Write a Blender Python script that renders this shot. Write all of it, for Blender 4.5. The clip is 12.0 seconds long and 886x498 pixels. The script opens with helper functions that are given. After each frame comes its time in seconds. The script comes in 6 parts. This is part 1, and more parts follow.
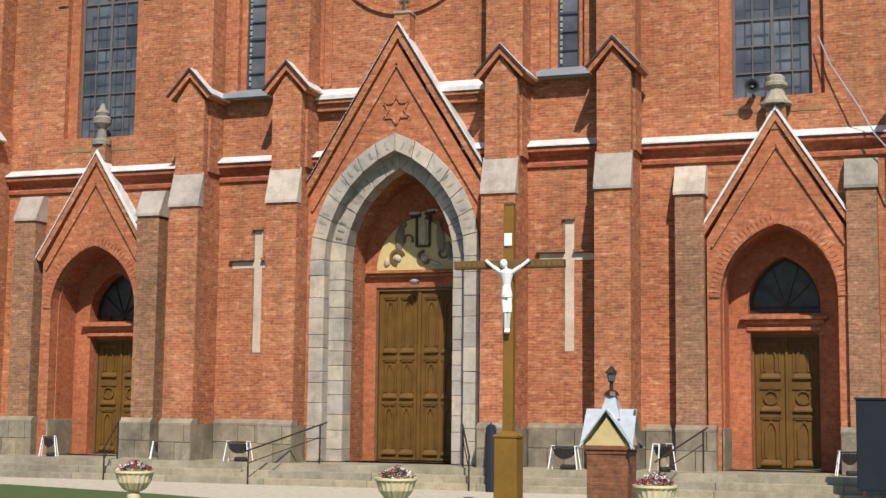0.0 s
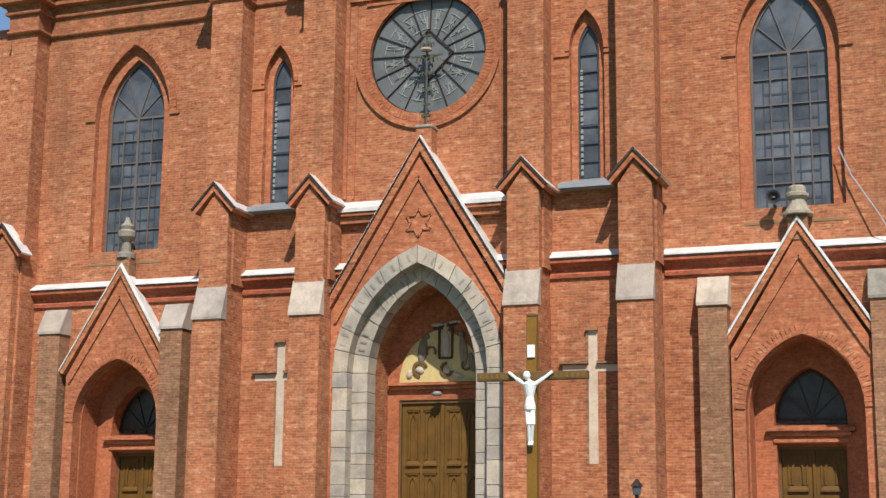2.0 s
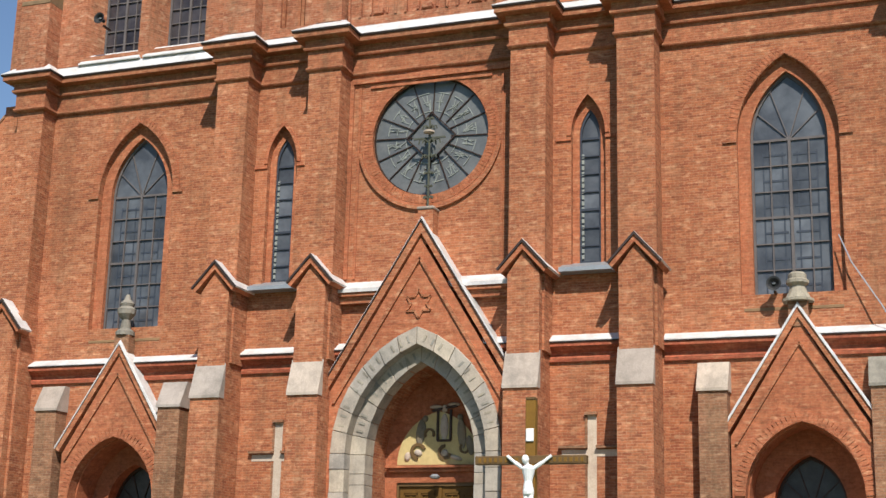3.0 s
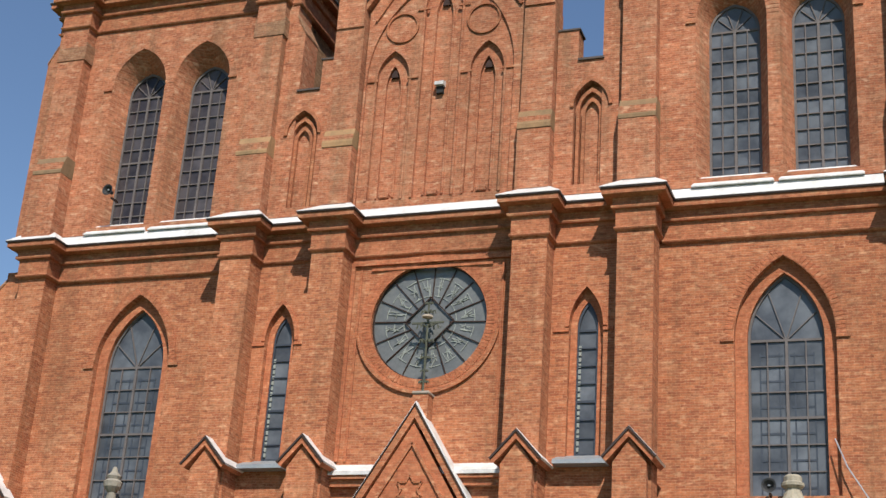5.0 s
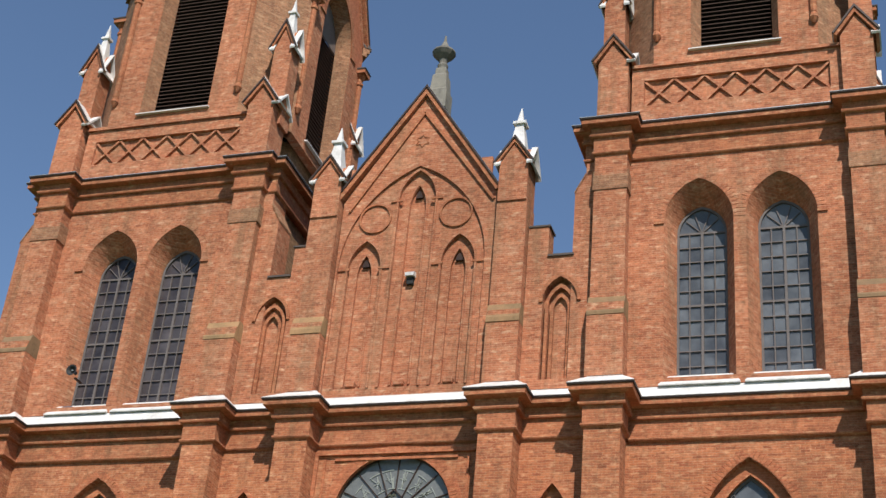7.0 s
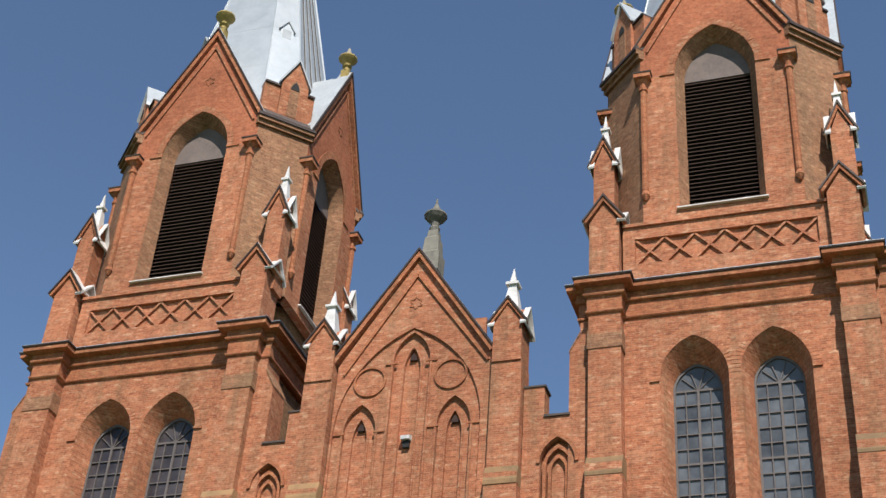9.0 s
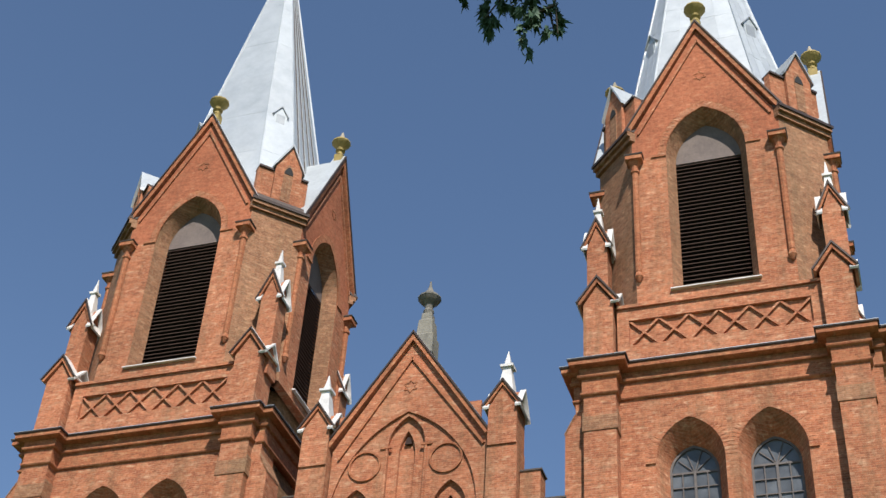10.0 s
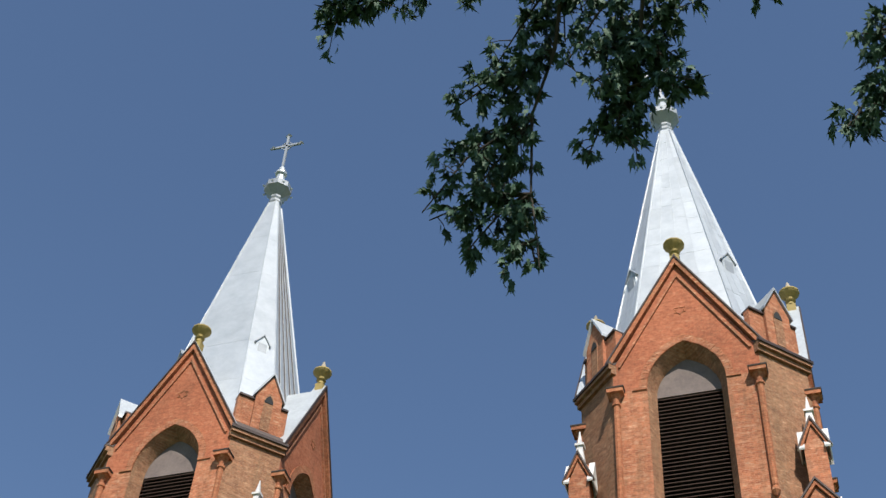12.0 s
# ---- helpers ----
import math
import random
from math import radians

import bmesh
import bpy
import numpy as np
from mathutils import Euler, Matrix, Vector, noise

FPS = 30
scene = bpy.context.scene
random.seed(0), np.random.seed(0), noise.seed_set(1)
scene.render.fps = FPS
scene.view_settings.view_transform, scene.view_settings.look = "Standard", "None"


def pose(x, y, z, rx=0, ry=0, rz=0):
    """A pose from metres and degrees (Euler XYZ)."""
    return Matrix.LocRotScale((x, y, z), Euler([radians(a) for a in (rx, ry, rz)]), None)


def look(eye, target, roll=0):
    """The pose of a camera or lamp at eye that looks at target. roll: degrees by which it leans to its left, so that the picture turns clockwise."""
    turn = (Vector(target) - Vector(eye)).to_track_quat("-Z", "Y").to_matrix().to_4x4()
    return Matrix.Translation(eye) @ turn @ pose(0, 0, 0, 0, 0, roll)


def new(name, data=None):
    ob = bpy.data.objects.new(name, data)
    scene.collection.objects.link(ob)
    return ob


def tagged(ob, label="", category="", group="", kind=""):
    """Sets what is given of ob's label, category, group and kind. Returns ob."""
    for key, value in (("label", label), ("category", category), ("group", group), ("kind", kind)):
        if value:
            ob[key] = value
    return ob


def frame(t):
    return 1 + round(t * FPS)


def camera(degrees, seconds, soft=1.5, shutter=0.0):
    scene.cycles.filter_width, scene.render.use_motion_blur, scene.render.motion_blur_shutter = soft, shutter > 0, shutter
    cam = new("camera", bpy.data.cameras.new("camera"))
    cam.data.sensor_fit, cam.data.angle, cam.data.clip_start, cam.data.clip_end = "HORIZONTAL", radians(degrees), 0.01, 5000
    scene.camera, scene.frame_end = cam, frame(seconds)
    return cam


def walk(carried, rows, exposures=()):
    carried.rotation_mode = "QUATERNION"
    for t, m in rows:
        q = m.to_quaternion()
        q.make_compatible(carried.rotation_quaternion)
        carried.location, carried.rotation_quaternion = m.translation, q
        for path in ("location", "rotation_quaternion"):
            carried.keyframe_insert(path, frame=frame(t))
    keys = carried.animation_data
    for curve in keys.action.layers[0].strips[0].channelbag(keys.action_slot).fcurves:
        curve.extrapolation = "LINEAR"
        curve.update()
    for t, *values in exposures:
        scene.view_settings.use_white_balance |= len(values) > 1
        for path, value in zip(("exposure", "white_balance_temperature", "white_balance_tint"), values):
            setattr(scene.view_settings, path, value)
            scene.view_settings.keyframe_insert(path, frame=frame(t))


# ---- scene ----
cam = camera(34.653, 12.0, soft=1.5)
EYE = (14.495, -37.500, 2.1)
# seconds, pitch from straight down, lean, heading: the camera tilts up from one spot
ROWS = [
    (0.0, 96.442, -0.603, 19.361),
    (0.5, 97.393, -0.654, 19.559),
    (1.0, 98.419, -0.504, 19.761),
    (1.5, 99.543, -0.74, 20.063),
    (2.0, 100.936, -0.513, 20.29),
    (2.5, 102.329, -1.227, 20.154),
    (3.0, 104.23, -1.305, 20.131),
    (5.0, 111.739, -3.756, 19.224),
    (5.5, 113.976, -4.485, 18.479),
    (6.0, 115.88, -5.035, 17.735),
    (6.5, 117.505, -4.907, 17.445),
    (7.0, 119.587, -4.84, 17.27),
    (9.0, 126.077, -3.803, 17.642),
    (9.5, 127.806, -3.463, 17.724),
    (10.0, 129.407, -3.309, 17.707),
    (10.5, 131.504, -3.345, 17.439),
    (11.0, 134.382, -3.183, 17.436),
    (11.5, 136.644, -3.193, 17.146),
    (12.0, 138.752, -3.315, 16.664),
]
walk(cam, [(t, pose(*EYE, rx, ry, rz)) for t, rx, ry, rz in ROWS],
     exposures=[(0.0, 0.34), (3.0, 0.38), (7.0, 0.42), (9.0, 0.46), (10.5, 0.54), (12.0, 0.54)])

# ---- light ----
SUN_ELEV, SUN_SIDE = 47.0, 26.3      # height of the sun, and degrees to the right of the facade's normal
world = bpy.data.worlds.new("world")
scene.world = world
world.use_nodes = True
sky = world.node_tree.nodes.new("ShaderNodeTexSky")
sky.sky_type = "NISHITA"
sky.sun_disc = False
sky.sun_elevation = radians(SUN_ELEV)
sky.sun_rotation = radians(180 - SUN_SIDE)
sky.air_density, sky.dust_density, sky.ozone_density = 1.0, 0.0, 3.2
world.node_tree.nodes["Background"].inputs["Strength"].default_value = 0.096
world.node_tree.links.new(sky.outputs[0], world.node_tree.nodes["Background"].inputs["Color"])
sun = new("sun", bpy.data.lights.new("sun", "SUN"))
sun.data.energy, sun.data.angle, sun.data.color = 4.7, radians(0.53), (1.0, 0.94, 0.85)
_a, _e = radians(SUN_SIDE), radians(SUN_ELEV)
SUN_FROM = Vector((math.sin(_a) * math.cos(_e), -math.cos(_a) * math.cos(_e), math.sin(_e)))
sun.matrix_world = look(SUN_FROM * 100, (0, 0, 0))


# ---- materials ----
class Nodes:
    """A small wrapper round a material's node tree."""

    def __init__(self, name, rough=0.8, metal=0.0, spec=0.3):
        self.m = bpy.data.materials.new(name)
        self.m.use_nodes = True
        self.t = self.m.node_tree
        self.b = self.t.nodes["Principled BSDF"]
        self.b.inputs["Roughness"].default_value = rough
        self.b.inputs["Metallic"].default_value = metal
        self.b.inputs["Specular IOR Level"].default_value = spec

    def n(self, kind, **sets):
        node = self.t.nodes.new(kind)
        for k, v in sets.items():
            if k in ("operation", "blend_type", "data_type", "noise_dimensions", "feature", "wave_type", "bands_direction"):
                if k == "operation": node.operation = v
                elif k == "blend_type": node.blend_type = v
                elif k == "data_type": node.data_type = v
                elif k == "feature": node.feature = v
                elif k == "wave_type": node.wave_type = v
                elif k == "bands_direction": node.bands_direction = v
            else:
                node.inputs[k.replace("_", " ")].default_value = v
        return node

    def link(self, a, b):
        self.t.links.new(a, b)

    def noise(self, vec, scale, detail=4.0, rough=0.6):
        n = self.n("ShaderNodeTexNoise", Scale=scale, Detail=detail, Roughness=rough)
        if vec is not None: self.link(vec, n.inputs["Vector"])
        return n.outputs["Fac"]

    def ramp(self, fac, *stops):
        r = self.n("ShaderNodeValToRGB")
        while len(r.color_ramp.elements) < len(stops): r.color_ramp.elements.new(0.5)
        for e, (p, c) in zip(r.color_ramp.elements, stops):
            e.position = p
            e.color = (c, c, c, 1) if isinstance(c, (int, float)) else (*c, 1)
        self.link(fac, r.inputs[0])
        return r.outputs[0]

    def mix(self, fac, a, b, kind="MIX"):
        m = self.n("ShaderNodeMix", data_type="RGBA", blend_type=kind)
        for sock, v in ((m.inputs[0], fac), (m.inputs[6], a), (m.inputs[7], b)):
            if isinstance(v, bpy.types.NodeSocket): self.link(v, sock)
            elif isinstance(v, (int, float)): sock.default_value = v if sock.type == "VALUE" else (v, v, v, 1)
            else: sock.default_value = (*v, 1)
        return m.outputs[2]

    def pos(self):
        return self.n("ShaderNodeNewGeometry").outputs["Position"]

    def bump(self, height, strength, distance):
        b = self.n("ShaderNodeBump", Strength=strength, Distance=distance)
        self.link(height, b.inputs["Height"])
        self.link(b.outputs[0], self.b.inputs["Normal"])

    def colour(self, sock):
        self.link(sock, self.b.inputs["Base Color"])
        return self.m


def wall_uv(k):
    """Coordinates that run along any upright wall: u level along the face, v up."""
    g = k.n("ShaderNodeNewGeometry")
    c = k.n("ShaderNodeVectorMath", operation="CROSS_PRODUCT")
    c.inputs[0].default_value = (0, 0, 1)
    k.link(g.outputs["True Normal"], c.inputs[1])
    d = k.n("ShaderNodeVectorMath", operation="DOT_PRODUCT")
    k.link(c.outputs[0], d.inputs[0]), k.link(g.outputs["Position"], d.inputs[1])
    s = k.n("ShaderNodeSeparateXYZ")
    k.link(g.outputs["Position"], s.inputs[0])
    o = k.n("ShaderNodeCombineXYZ")
    k.link(d.outputs["Value"], o.inputs[0]), k.link(s.outputs[2], o.inputs[1])
    return o.outputs[0], g.outputs["Position"], s.outputs[2]


def brick_material(name, a, b, mortar, stain, stain_amount, pale=(0.50, 0.24, 0.13), pale_amount=0.35):
    """Old brickwork: uneven courses, single pale and burnt bricks, washed-out patches, streaks of dirt."""
    k = Nodes(name, 0.9, spec=0.15)
    uv, p, z = wall_uv(k)
    wob = k.n("ShaderNodeVectorMath", operation="MULTIPLY_ADD")
    wn = k.n("ShaderNodeTexNoise", Scale=2.4, Detail=2.0)
    k.link(p, wn.inputs["Vector"])
    wob.inputs[1].default_value = (0.10, 0.075, 0)
    k.link(wn.outputs["Color"], wob.inputs[0]), k.link(uv, wob.inputs[2])
    t = k.n("ShaderNodeTexBrick", Scale=1.0, Mortar_Size=0.009, Mortar_Smooth=0.8, Bias=-0.15, Brick_Width=0.26, Row_Height=0.078)
    t.inputs["Color1"].default_value, t.inputs["Color2"].default_value, t.inputs["Mortar"].default_value = (*a, 1), (*b, 1), (*mortar, 1)
    k.link(wob.outputs[0], t.inputs["Vector"])
    base = t.outputs["Color"]
    # bricks that fired pale or dark, lying in short level runs
    flat = k.n("ShaderNodeVectorMath", operation="MULTIPLY")
    flat.inputs[1].default_value = (2.6, 7.5, 1.0)
    k.link(uv, flat.inputs[0])
    run = k.noise(flat.outputs[0], 1.0, 2.0, 0.5)
    base = k.mix(k.ramp(run, (0.58, 0.0), (0.70, 0.85)), base, pale)
    base = k.mix(k.ramp(run, (0.30, 0.38), (0.41, 0.0)), base, stain)
    soft = k.n("ShaderNodeVectorMath", operation="MULTIPLY")
    soft.inputs[1].default_value = (1.0, 1.0, 2.2)
    k.link(p, soft.inputs[0])
    base = k.mix(k.ramp(k.noise(soft.outputs[0], 1.3, 7, 0.72), (0.50, 0.0), (0.70, pale_amount)), base, pale)
    streak = k.n("ShaderNodeVectorMath", operation="MULTIPLY")
    streak.inputs[1].default_value = (1.6, 1.6, 0.16)
    k.link(p, streak.inputs[0])
    base = k.mix(k.ramp(k.noise(streak.outputs[0], 0.9, 7, 0.68), (0.50, 0.0), (0.74, stain_amount)), base, stain)
    base = k.mix(1.0, base, k.ramp(k.noise(p, 0.28, 3, 0.5), (0.3, 0.80), (0.7, 1.14)), "MULTIPLY")
    fine = k.noise(p, 9.0, 4, 0.75)
    base = k.mix(1.0, base, k.ramp(fine, (0.28, 0.68), (0.72, 1.28)), "MULTIPLY")
    # patches of spalled and repointed brick
    spall = k.noise(soft.outputs[0], 3.6, 5, 0.7)
    base = k.mix(1.0, base, k.ramp(spall, (0.30, 0.72), (0.48, 1.0), (0.58, 1.0), (0.72, 1.22)), "MULTIPLY")
    rough = k.n("ShaderNodeMath", operation="ADD")
    k.link(t.outputs["Fac"], rough.inputs[0]), k.link(fine, rough.inputs[1])
    k.bump(rough.outputs[0], 0.42, -0.014)
    return k.colour(base)


def stone_material(name, a, b, dark, scale=1.0, rough=0.85):
    k = Nodes(name, rough, spec=0.25)
    p = k.pos()
    rnd = k.n("ShaderNodeObjectInfo").outputs["Random"]
    c = k.mix(k.ramp(k.noise(p, 2.2 * scale, 5), (0.3, 0.0), (0.7, 1.0)), a, b)
    c = k.mix(k.ramp(k.noise(p, 0.9 * scale, 7, 0.75), (0.47, 0.0), (0.66, 0.8)), c, dark)
    c = k.mix(1.0, c, k.ramp(rnd, (0.0, (0.80, 0.80, 0.81)), (0.35, (1.07, 1.02, 0.95)), (0.6, (0.90, 0.92, 0.95)), (1.0, (1.24, 1.19, 1.09))), "MULTIPLY")
    streak = k.n("ShaderNodeVectorMath", operation="MULTIPLY")
    streak.inputs[1].default_value = (3.0, 3.0, 0.5)
    k.link(p, streak.inputs[0])
    c = k.mix(k.ramp(k.noise(streak.outputs[0], 1.6 * scale, 6, 0.7), (0.54, 0.0), (0.72, 0.55)), c, dark)
    fine = k.noise(p, 30 * scale, 4, 0.7)
    c = k.mix(1.0, c, k.ramp(fine, (0.3, 0.85), (0.7, 1.1)), "MULTIPLY")
    k.bump(fine, 0.35, 0.01)
    return k.colour(c)


def plain_material(name, a, b, scale=3.0, rough=0.6, metal=0.0, spec=0.3, bump=0.15):
    k = Nodes(name, rough, metal, spec)
    p = k.pos()
    c = k.mix(k.ramp(k.noise(p, scale, 6, 0.65), (0.3, 0.0), (0.7, 1.0)), a, b)
    f = k.noise(p, scale * 9, 3, 0.6)
    c = k.mix(1.0, c, k.ramp(f, (0.3, 0.9), (0.7, 1.08)), "MULTIPLY")
    k.bump(f, bump, 0.008)
    return k.colour(c)


BRICK = brick_material("red_brick", (0.41, 0.145, 0.068), (0.26, 0.080, 0.042), (0.40, 0.215, 0.125), (0.18, 0.095, 0.052), 0.6, (0.52, 0.27, 0.15), 0.5)
BRICK_HIGH = brick_material("weathered_orange_brick", (0.41, 0.150, 0.077), (0.27, 0.088, 0.048), (0.40, 0.215, 0.13), (0.19, 0.115, 0.065), 0.75, (0.50, 0.29, 0.18), 0.55)
BRICK_RED = brick_material("dark_red_brick", (0.36, 0.098, 0.052), (0.27, 0.072, 0.040), (0.34, 0.12, 0.068), (0.16, 0.065, 0.038), 0.6, (0.42, 0.17, 0.09), 0.35)
# deeper red copy of the portal brick; the recesses' shade is in its colour
PORTAL_SHADE_RED = brick_material("shade_red_reveal_brick", (0.41, 0.138, 0.066), (0.35, 0.112, 0.055), (0.36, 0.13, 0.066), (0.20, 0.068, 0.038), 0.5, (0.43, 0.165, 0.09), 0.35)
LEADPALE = plain_material("pale_lead", (0.30, 0.32, 0.29), (0.22, 0.235, 0.22), 5.0, 0.7)
BRICK_TRIM = brick_material("weathered_moulding_brick", (0.38, 0.135, 0.066), (0.27, 0.088, 0.046), (0.36, 0.18, 0.10), (0.17, 0.09, 0.05), 0.7, (0.46, 0.24, 0.13), 0.4)
BRICK_BROWN = brick_material("weathered_brown_brick", (0.30, 0.142, 0.078), (0.20, 0.092, 0.054), (0.30, 0.20, 0.13), (0.17, 0.12, 0.07), 0.7, (0.42, 0.25, 0.15), 0.4)
BRICK_SOOT = brick_material("olive_weathered_brick", (0.27, 0.145, 0.078), (0.18, 0.098, 0.055), (0.26, 0.17, 0.10), (0.10, 0.075, 0.045), 0.8, (0.33, 0.22, 0.13), 0.4)
BRICK_GABLE = brick_material("smooth_red_gable_brick", (0.385, 0.128, 0.066), (0.32, 0.104, 0.055), (0.37, 0.15, 0.085), (0.22, 0.095, 0.055), 0.5, (0.44, 0.19, 0.105), 0.35)
BRICK_SHRINE = brick_material("dark_shrine_brick", (0.22, 0.088, 0.045), (0.15, 0.058, 0.032), (0.17, 0.085, 0.05), (0.10, 0.05, 0.03), 0.6, (0.27, 0.13, 0.07), 0.3)
BRICK_NEW = brick_material("painted_brick", (0.42, 0.142, 0.068), (0.33, 0.102, 0.052), (0.40, 0.175, 0.095), (0.20, 0.085, 0.045), 0.5)
STONE = stone_material("portal_granite", (0.46, 0.40, 0.335), (0.345, 0.31, 0.265), (0.22, 0.20, 0.175))
PLINTH = stone_material("plinth_stone", (0.29, 0.245, 0.18), (0.18, 0.155, 0.115), (0.105, 0.09, 0.066))
SLAB = stone_material("weathering_slab", (0.47, 0.395, 0.34), (0.385, 0.325, 0.28), (0.24, 0.21, 0.18))
MOSSY = stone_material("mossy_stone", (0.30, 0.185, 0.10), (0.235, 0.145, 0.08), (0.165, 0.115, 0.065))
DARKSTONE = stone_material("dark_weathered_stone", (0.21, 0.20, 0.18), (0.15, 0.145, 0.13), (0.09, 0.088, 0.08))
GREYSTONE = stone_material("grey_lichen_stone", (0.36, 0.325, 0.27), (0.27, 0.25, 0.21), (0.16, 0.15, 0.125))
DOORWOOD = plain_material("dull_brown_door_paint", (0.150, 0.076, 0.016), (0.090, 0.046, 0.011), 2.0, 0.6, 0.0, 0.2)
PALE = stone_material("cross_plaster", (0.50, 0.43, 0.36), (0.43, 0.36, 0.30), (0.34, 0.25, 0.20))
STEP = stone_material("step_concrete", (0.35, 0.305, 0.23), (0.25, 0.215, 0.155), (0.16, 0.145, 0.105))
FLASHING = plain_material("white_sheet_metal", (0.72, 0.70, 0.69), (0.44, 0.425, 0.415), 1.9, 0.45, 0.0, 0.5)
ZINC = plain_material("bright_zinc_sheet", (0.50, 0.53, 0.55), (0.39, 0.42, 0.45), 0.8, 0.42, 0.3, 0.5)
LEAD = plain_material("grey_sheet_metal", (0.34, 0.36, 0.38), (0.26, 0.28, 0.30), 2.0, 0.5, 0.4, 0.5)
DARK_EDGE = plain_material("dark_tin_edge", (0.035, 0.025, 0.022), (0.06, 0.04, 0.035), 3.0, 0.55, 0.2)
WOOD = plain_material("ochre_painted_wood", (0.22, 0.112, 0.017), (0.155, 0.078, 0.013), 2.2, 0.55, 0.0, 0.25)
WOOD_DARK = plain_material("brown_painted_wood", (0.15, 0.085, 0.03), (0.10, 0.06, 0.025), 3.0, 0.55)
OCHRE = plain_material("ochre_plaster", (0.55, 0.43, 0.20), (0.45, 0.34, 0.15), 4.0, 0.7)
IRON = plain_material("rusty_brown_iron", (0.07, 0.04, 0.03), (0.04, 0.025, 0.02), 6.0, 0.5, 0.5)
BLACK = plain_material("black_plastic", (0.02, 0.02, 0.022), (0.03, 0.03, 0.03), 6.0, 0.5)
CHROME = plain_material("bright_steel_tube", (0.72, 0.72, 0.72), (0.6, 0.6, 0.62), 4.0, 0.3, 0.7, 0.5)
WHITE = plain_material("white_enamel", (0.82, 0.82, 0.80), (0.74, 0.74, 0.73), 5.0, 0.5)
GOLD = plain_material("yellow_gilt", (0.34, 0.25, 0.085), (0.25, 0.185, 0.06), 5.0, 0.7, 0.0)
FRAME = plain_material("grey_window_paint", (0.20, 0.19, 0.20), (0.14, 0.13, 0.14), 4.0, 0.6)
LOUVRE = plain_material("dark_brown_slats", (0.085, 0.052, 0.042), (0.052, 0.033, 0.027), 4.0, 0.8, 0.0, 0.15)
BLUE = plain_material("dark_blue_cloth", (0.009, 0.014, 0.022), (0.006, 0.010, 0.017), 2.5, 0.8)
CREAM = plain_material("cream_stone_urn", (0.74, 0.60, 0.37), (0.60, 0.48, 0.29), 4.0, 0.75)
LEAF = plain_material("maple_leaf", (0.044, 0.082, 0.054), (0.068, 0.114, 0.072), 14.0, 0.6, 0.0, 0.15)
BARK = plain_material("tree_bark", (0.035, 0.028, 0.021), (0.055, 0.045, 0.034), 8.0, 0.9, bump=0.6)
PETAL_RED = plain_material("red_petals", (0.30, 0.03, 0.04), (0.22, 0.02, 0.03), 9.0, 0.6)
PETAL_WHITE = plain_material("white_petals", (0.75, 0.68, 0.66), (0.62, 0.5, 0.5), 9.0, 0.6)
GRAVEL = plain_material("pale_gravel", (0.54, 0.48, 0.38), (0.34, 0.30, 0.23), 5.0, 0.9, bump=0.8)
GRASS_GROUND = plain_material("lawn_earth", (0.07, 0.11, 0.03), (0.05, 0.08, 0.025), 3.0, 0.9, bump=0.8)
# near-black colour that stands for the shade inside hollows
SHADE = plain_material("hollow_shade", (0.02, 0.02, 0.022), (0.03, 0.03, 0.03), 2.0, 0.9)


def glass_material(name, a, b):
    """Old uneven panes, each a little duller or cleaner than the next."""
    k = Nodes(name, 0.2, 0.0, 0.32)
    p = k.pos()
    c = k.mix(k.ramp(k.noise(p, 0.9, 4), (0.35, 0.0), (0.65, 1.0)), a, b)
    c = k.mix(1.0, c, k.ramp(k.n("ShaderNodeObjectInfo").outputs["Random"], (0, 0.75), (1, 1.3)), "MULTIPLY")
    k.bump(k.noise(p, 3.0, 2), 0.12, 0.02)
    return k.colour(c)


GLASS = glass_material("old_window_glass", (0.05, 0.055, 0.065), (0.115, 0.125, 0.14))
# darker copy: the left tower's lack of sky reflection is in its colour
GLASS_DIM = glass_material("dim_reflection_glass", (0.028, 0.024, 0.028), (0.075, 0.066, 0.07))
# the recess's shade and dark reflections are put into this pane colour
SHADEPANE = plain_material("shade_toned_fanlight_glass", (0.02, 0.022, 0.022), (0.06, 0.064, 0.062), 2.5, 0.35, 0.0, 0.3)
DUSTY = plain_material("dusty_leaded_glass", (0.155, 0.16, 0.155), (0.09, 0.095, 0.098), 1.4, 0.3, 0.0, 0.5)
PANEL = plain_material("weathered_grey_board", (0.185, 0.148, 0.135), (0.125, 0.10, 0.094), 1.5, 0.85)
def sheet_material():
    k = Nodes("zinc_sheets", 0.40, 0.3, 0.5)
    p = k.pos()
    c = k.mix(k.ramp(k.noise(p, 1.1, 6, 0.7), (0.3, 0.0), (0.7, 1.0)), (0.51, 0.54, 0.565), (0.39, 0.42, 0.45))
    c = k.mix(1.0, c, k.ramp(k.n("ShaderNodeObjectInfo").outputs["Random"], (0.0, 0.89), (1.0, 1.06)), "MULTIPLY")
    f = k.noise(p, 2.6, 3, 0.6)
    k.bump(f, 0.25, 0.02)
    return k.colour(c)


SHEET = sheet_material()
DARK_BROWN = plain_material("dark_brown_edge", (0.10, 0.075, 0.065), (0.055, 0.045, 0.042), 6.0, 0.8)
BAR = plain_material("pale_grey_bar_paint", (0.135, 0.118, 0.115), (0.095, 0.082, 0.08), 4.0, 0.7)
INNER = plain_material("dark_inner_frame", (0.045, 0.055, 0.075), (0.03, 0.038, 0.052), 4.0, 0.6)
VERDIGRIS = plain_material("verdigris_iron", (0.10, 0.105, 0.075), (0.06, 0.06, 0.045), 9.0, 0.7)


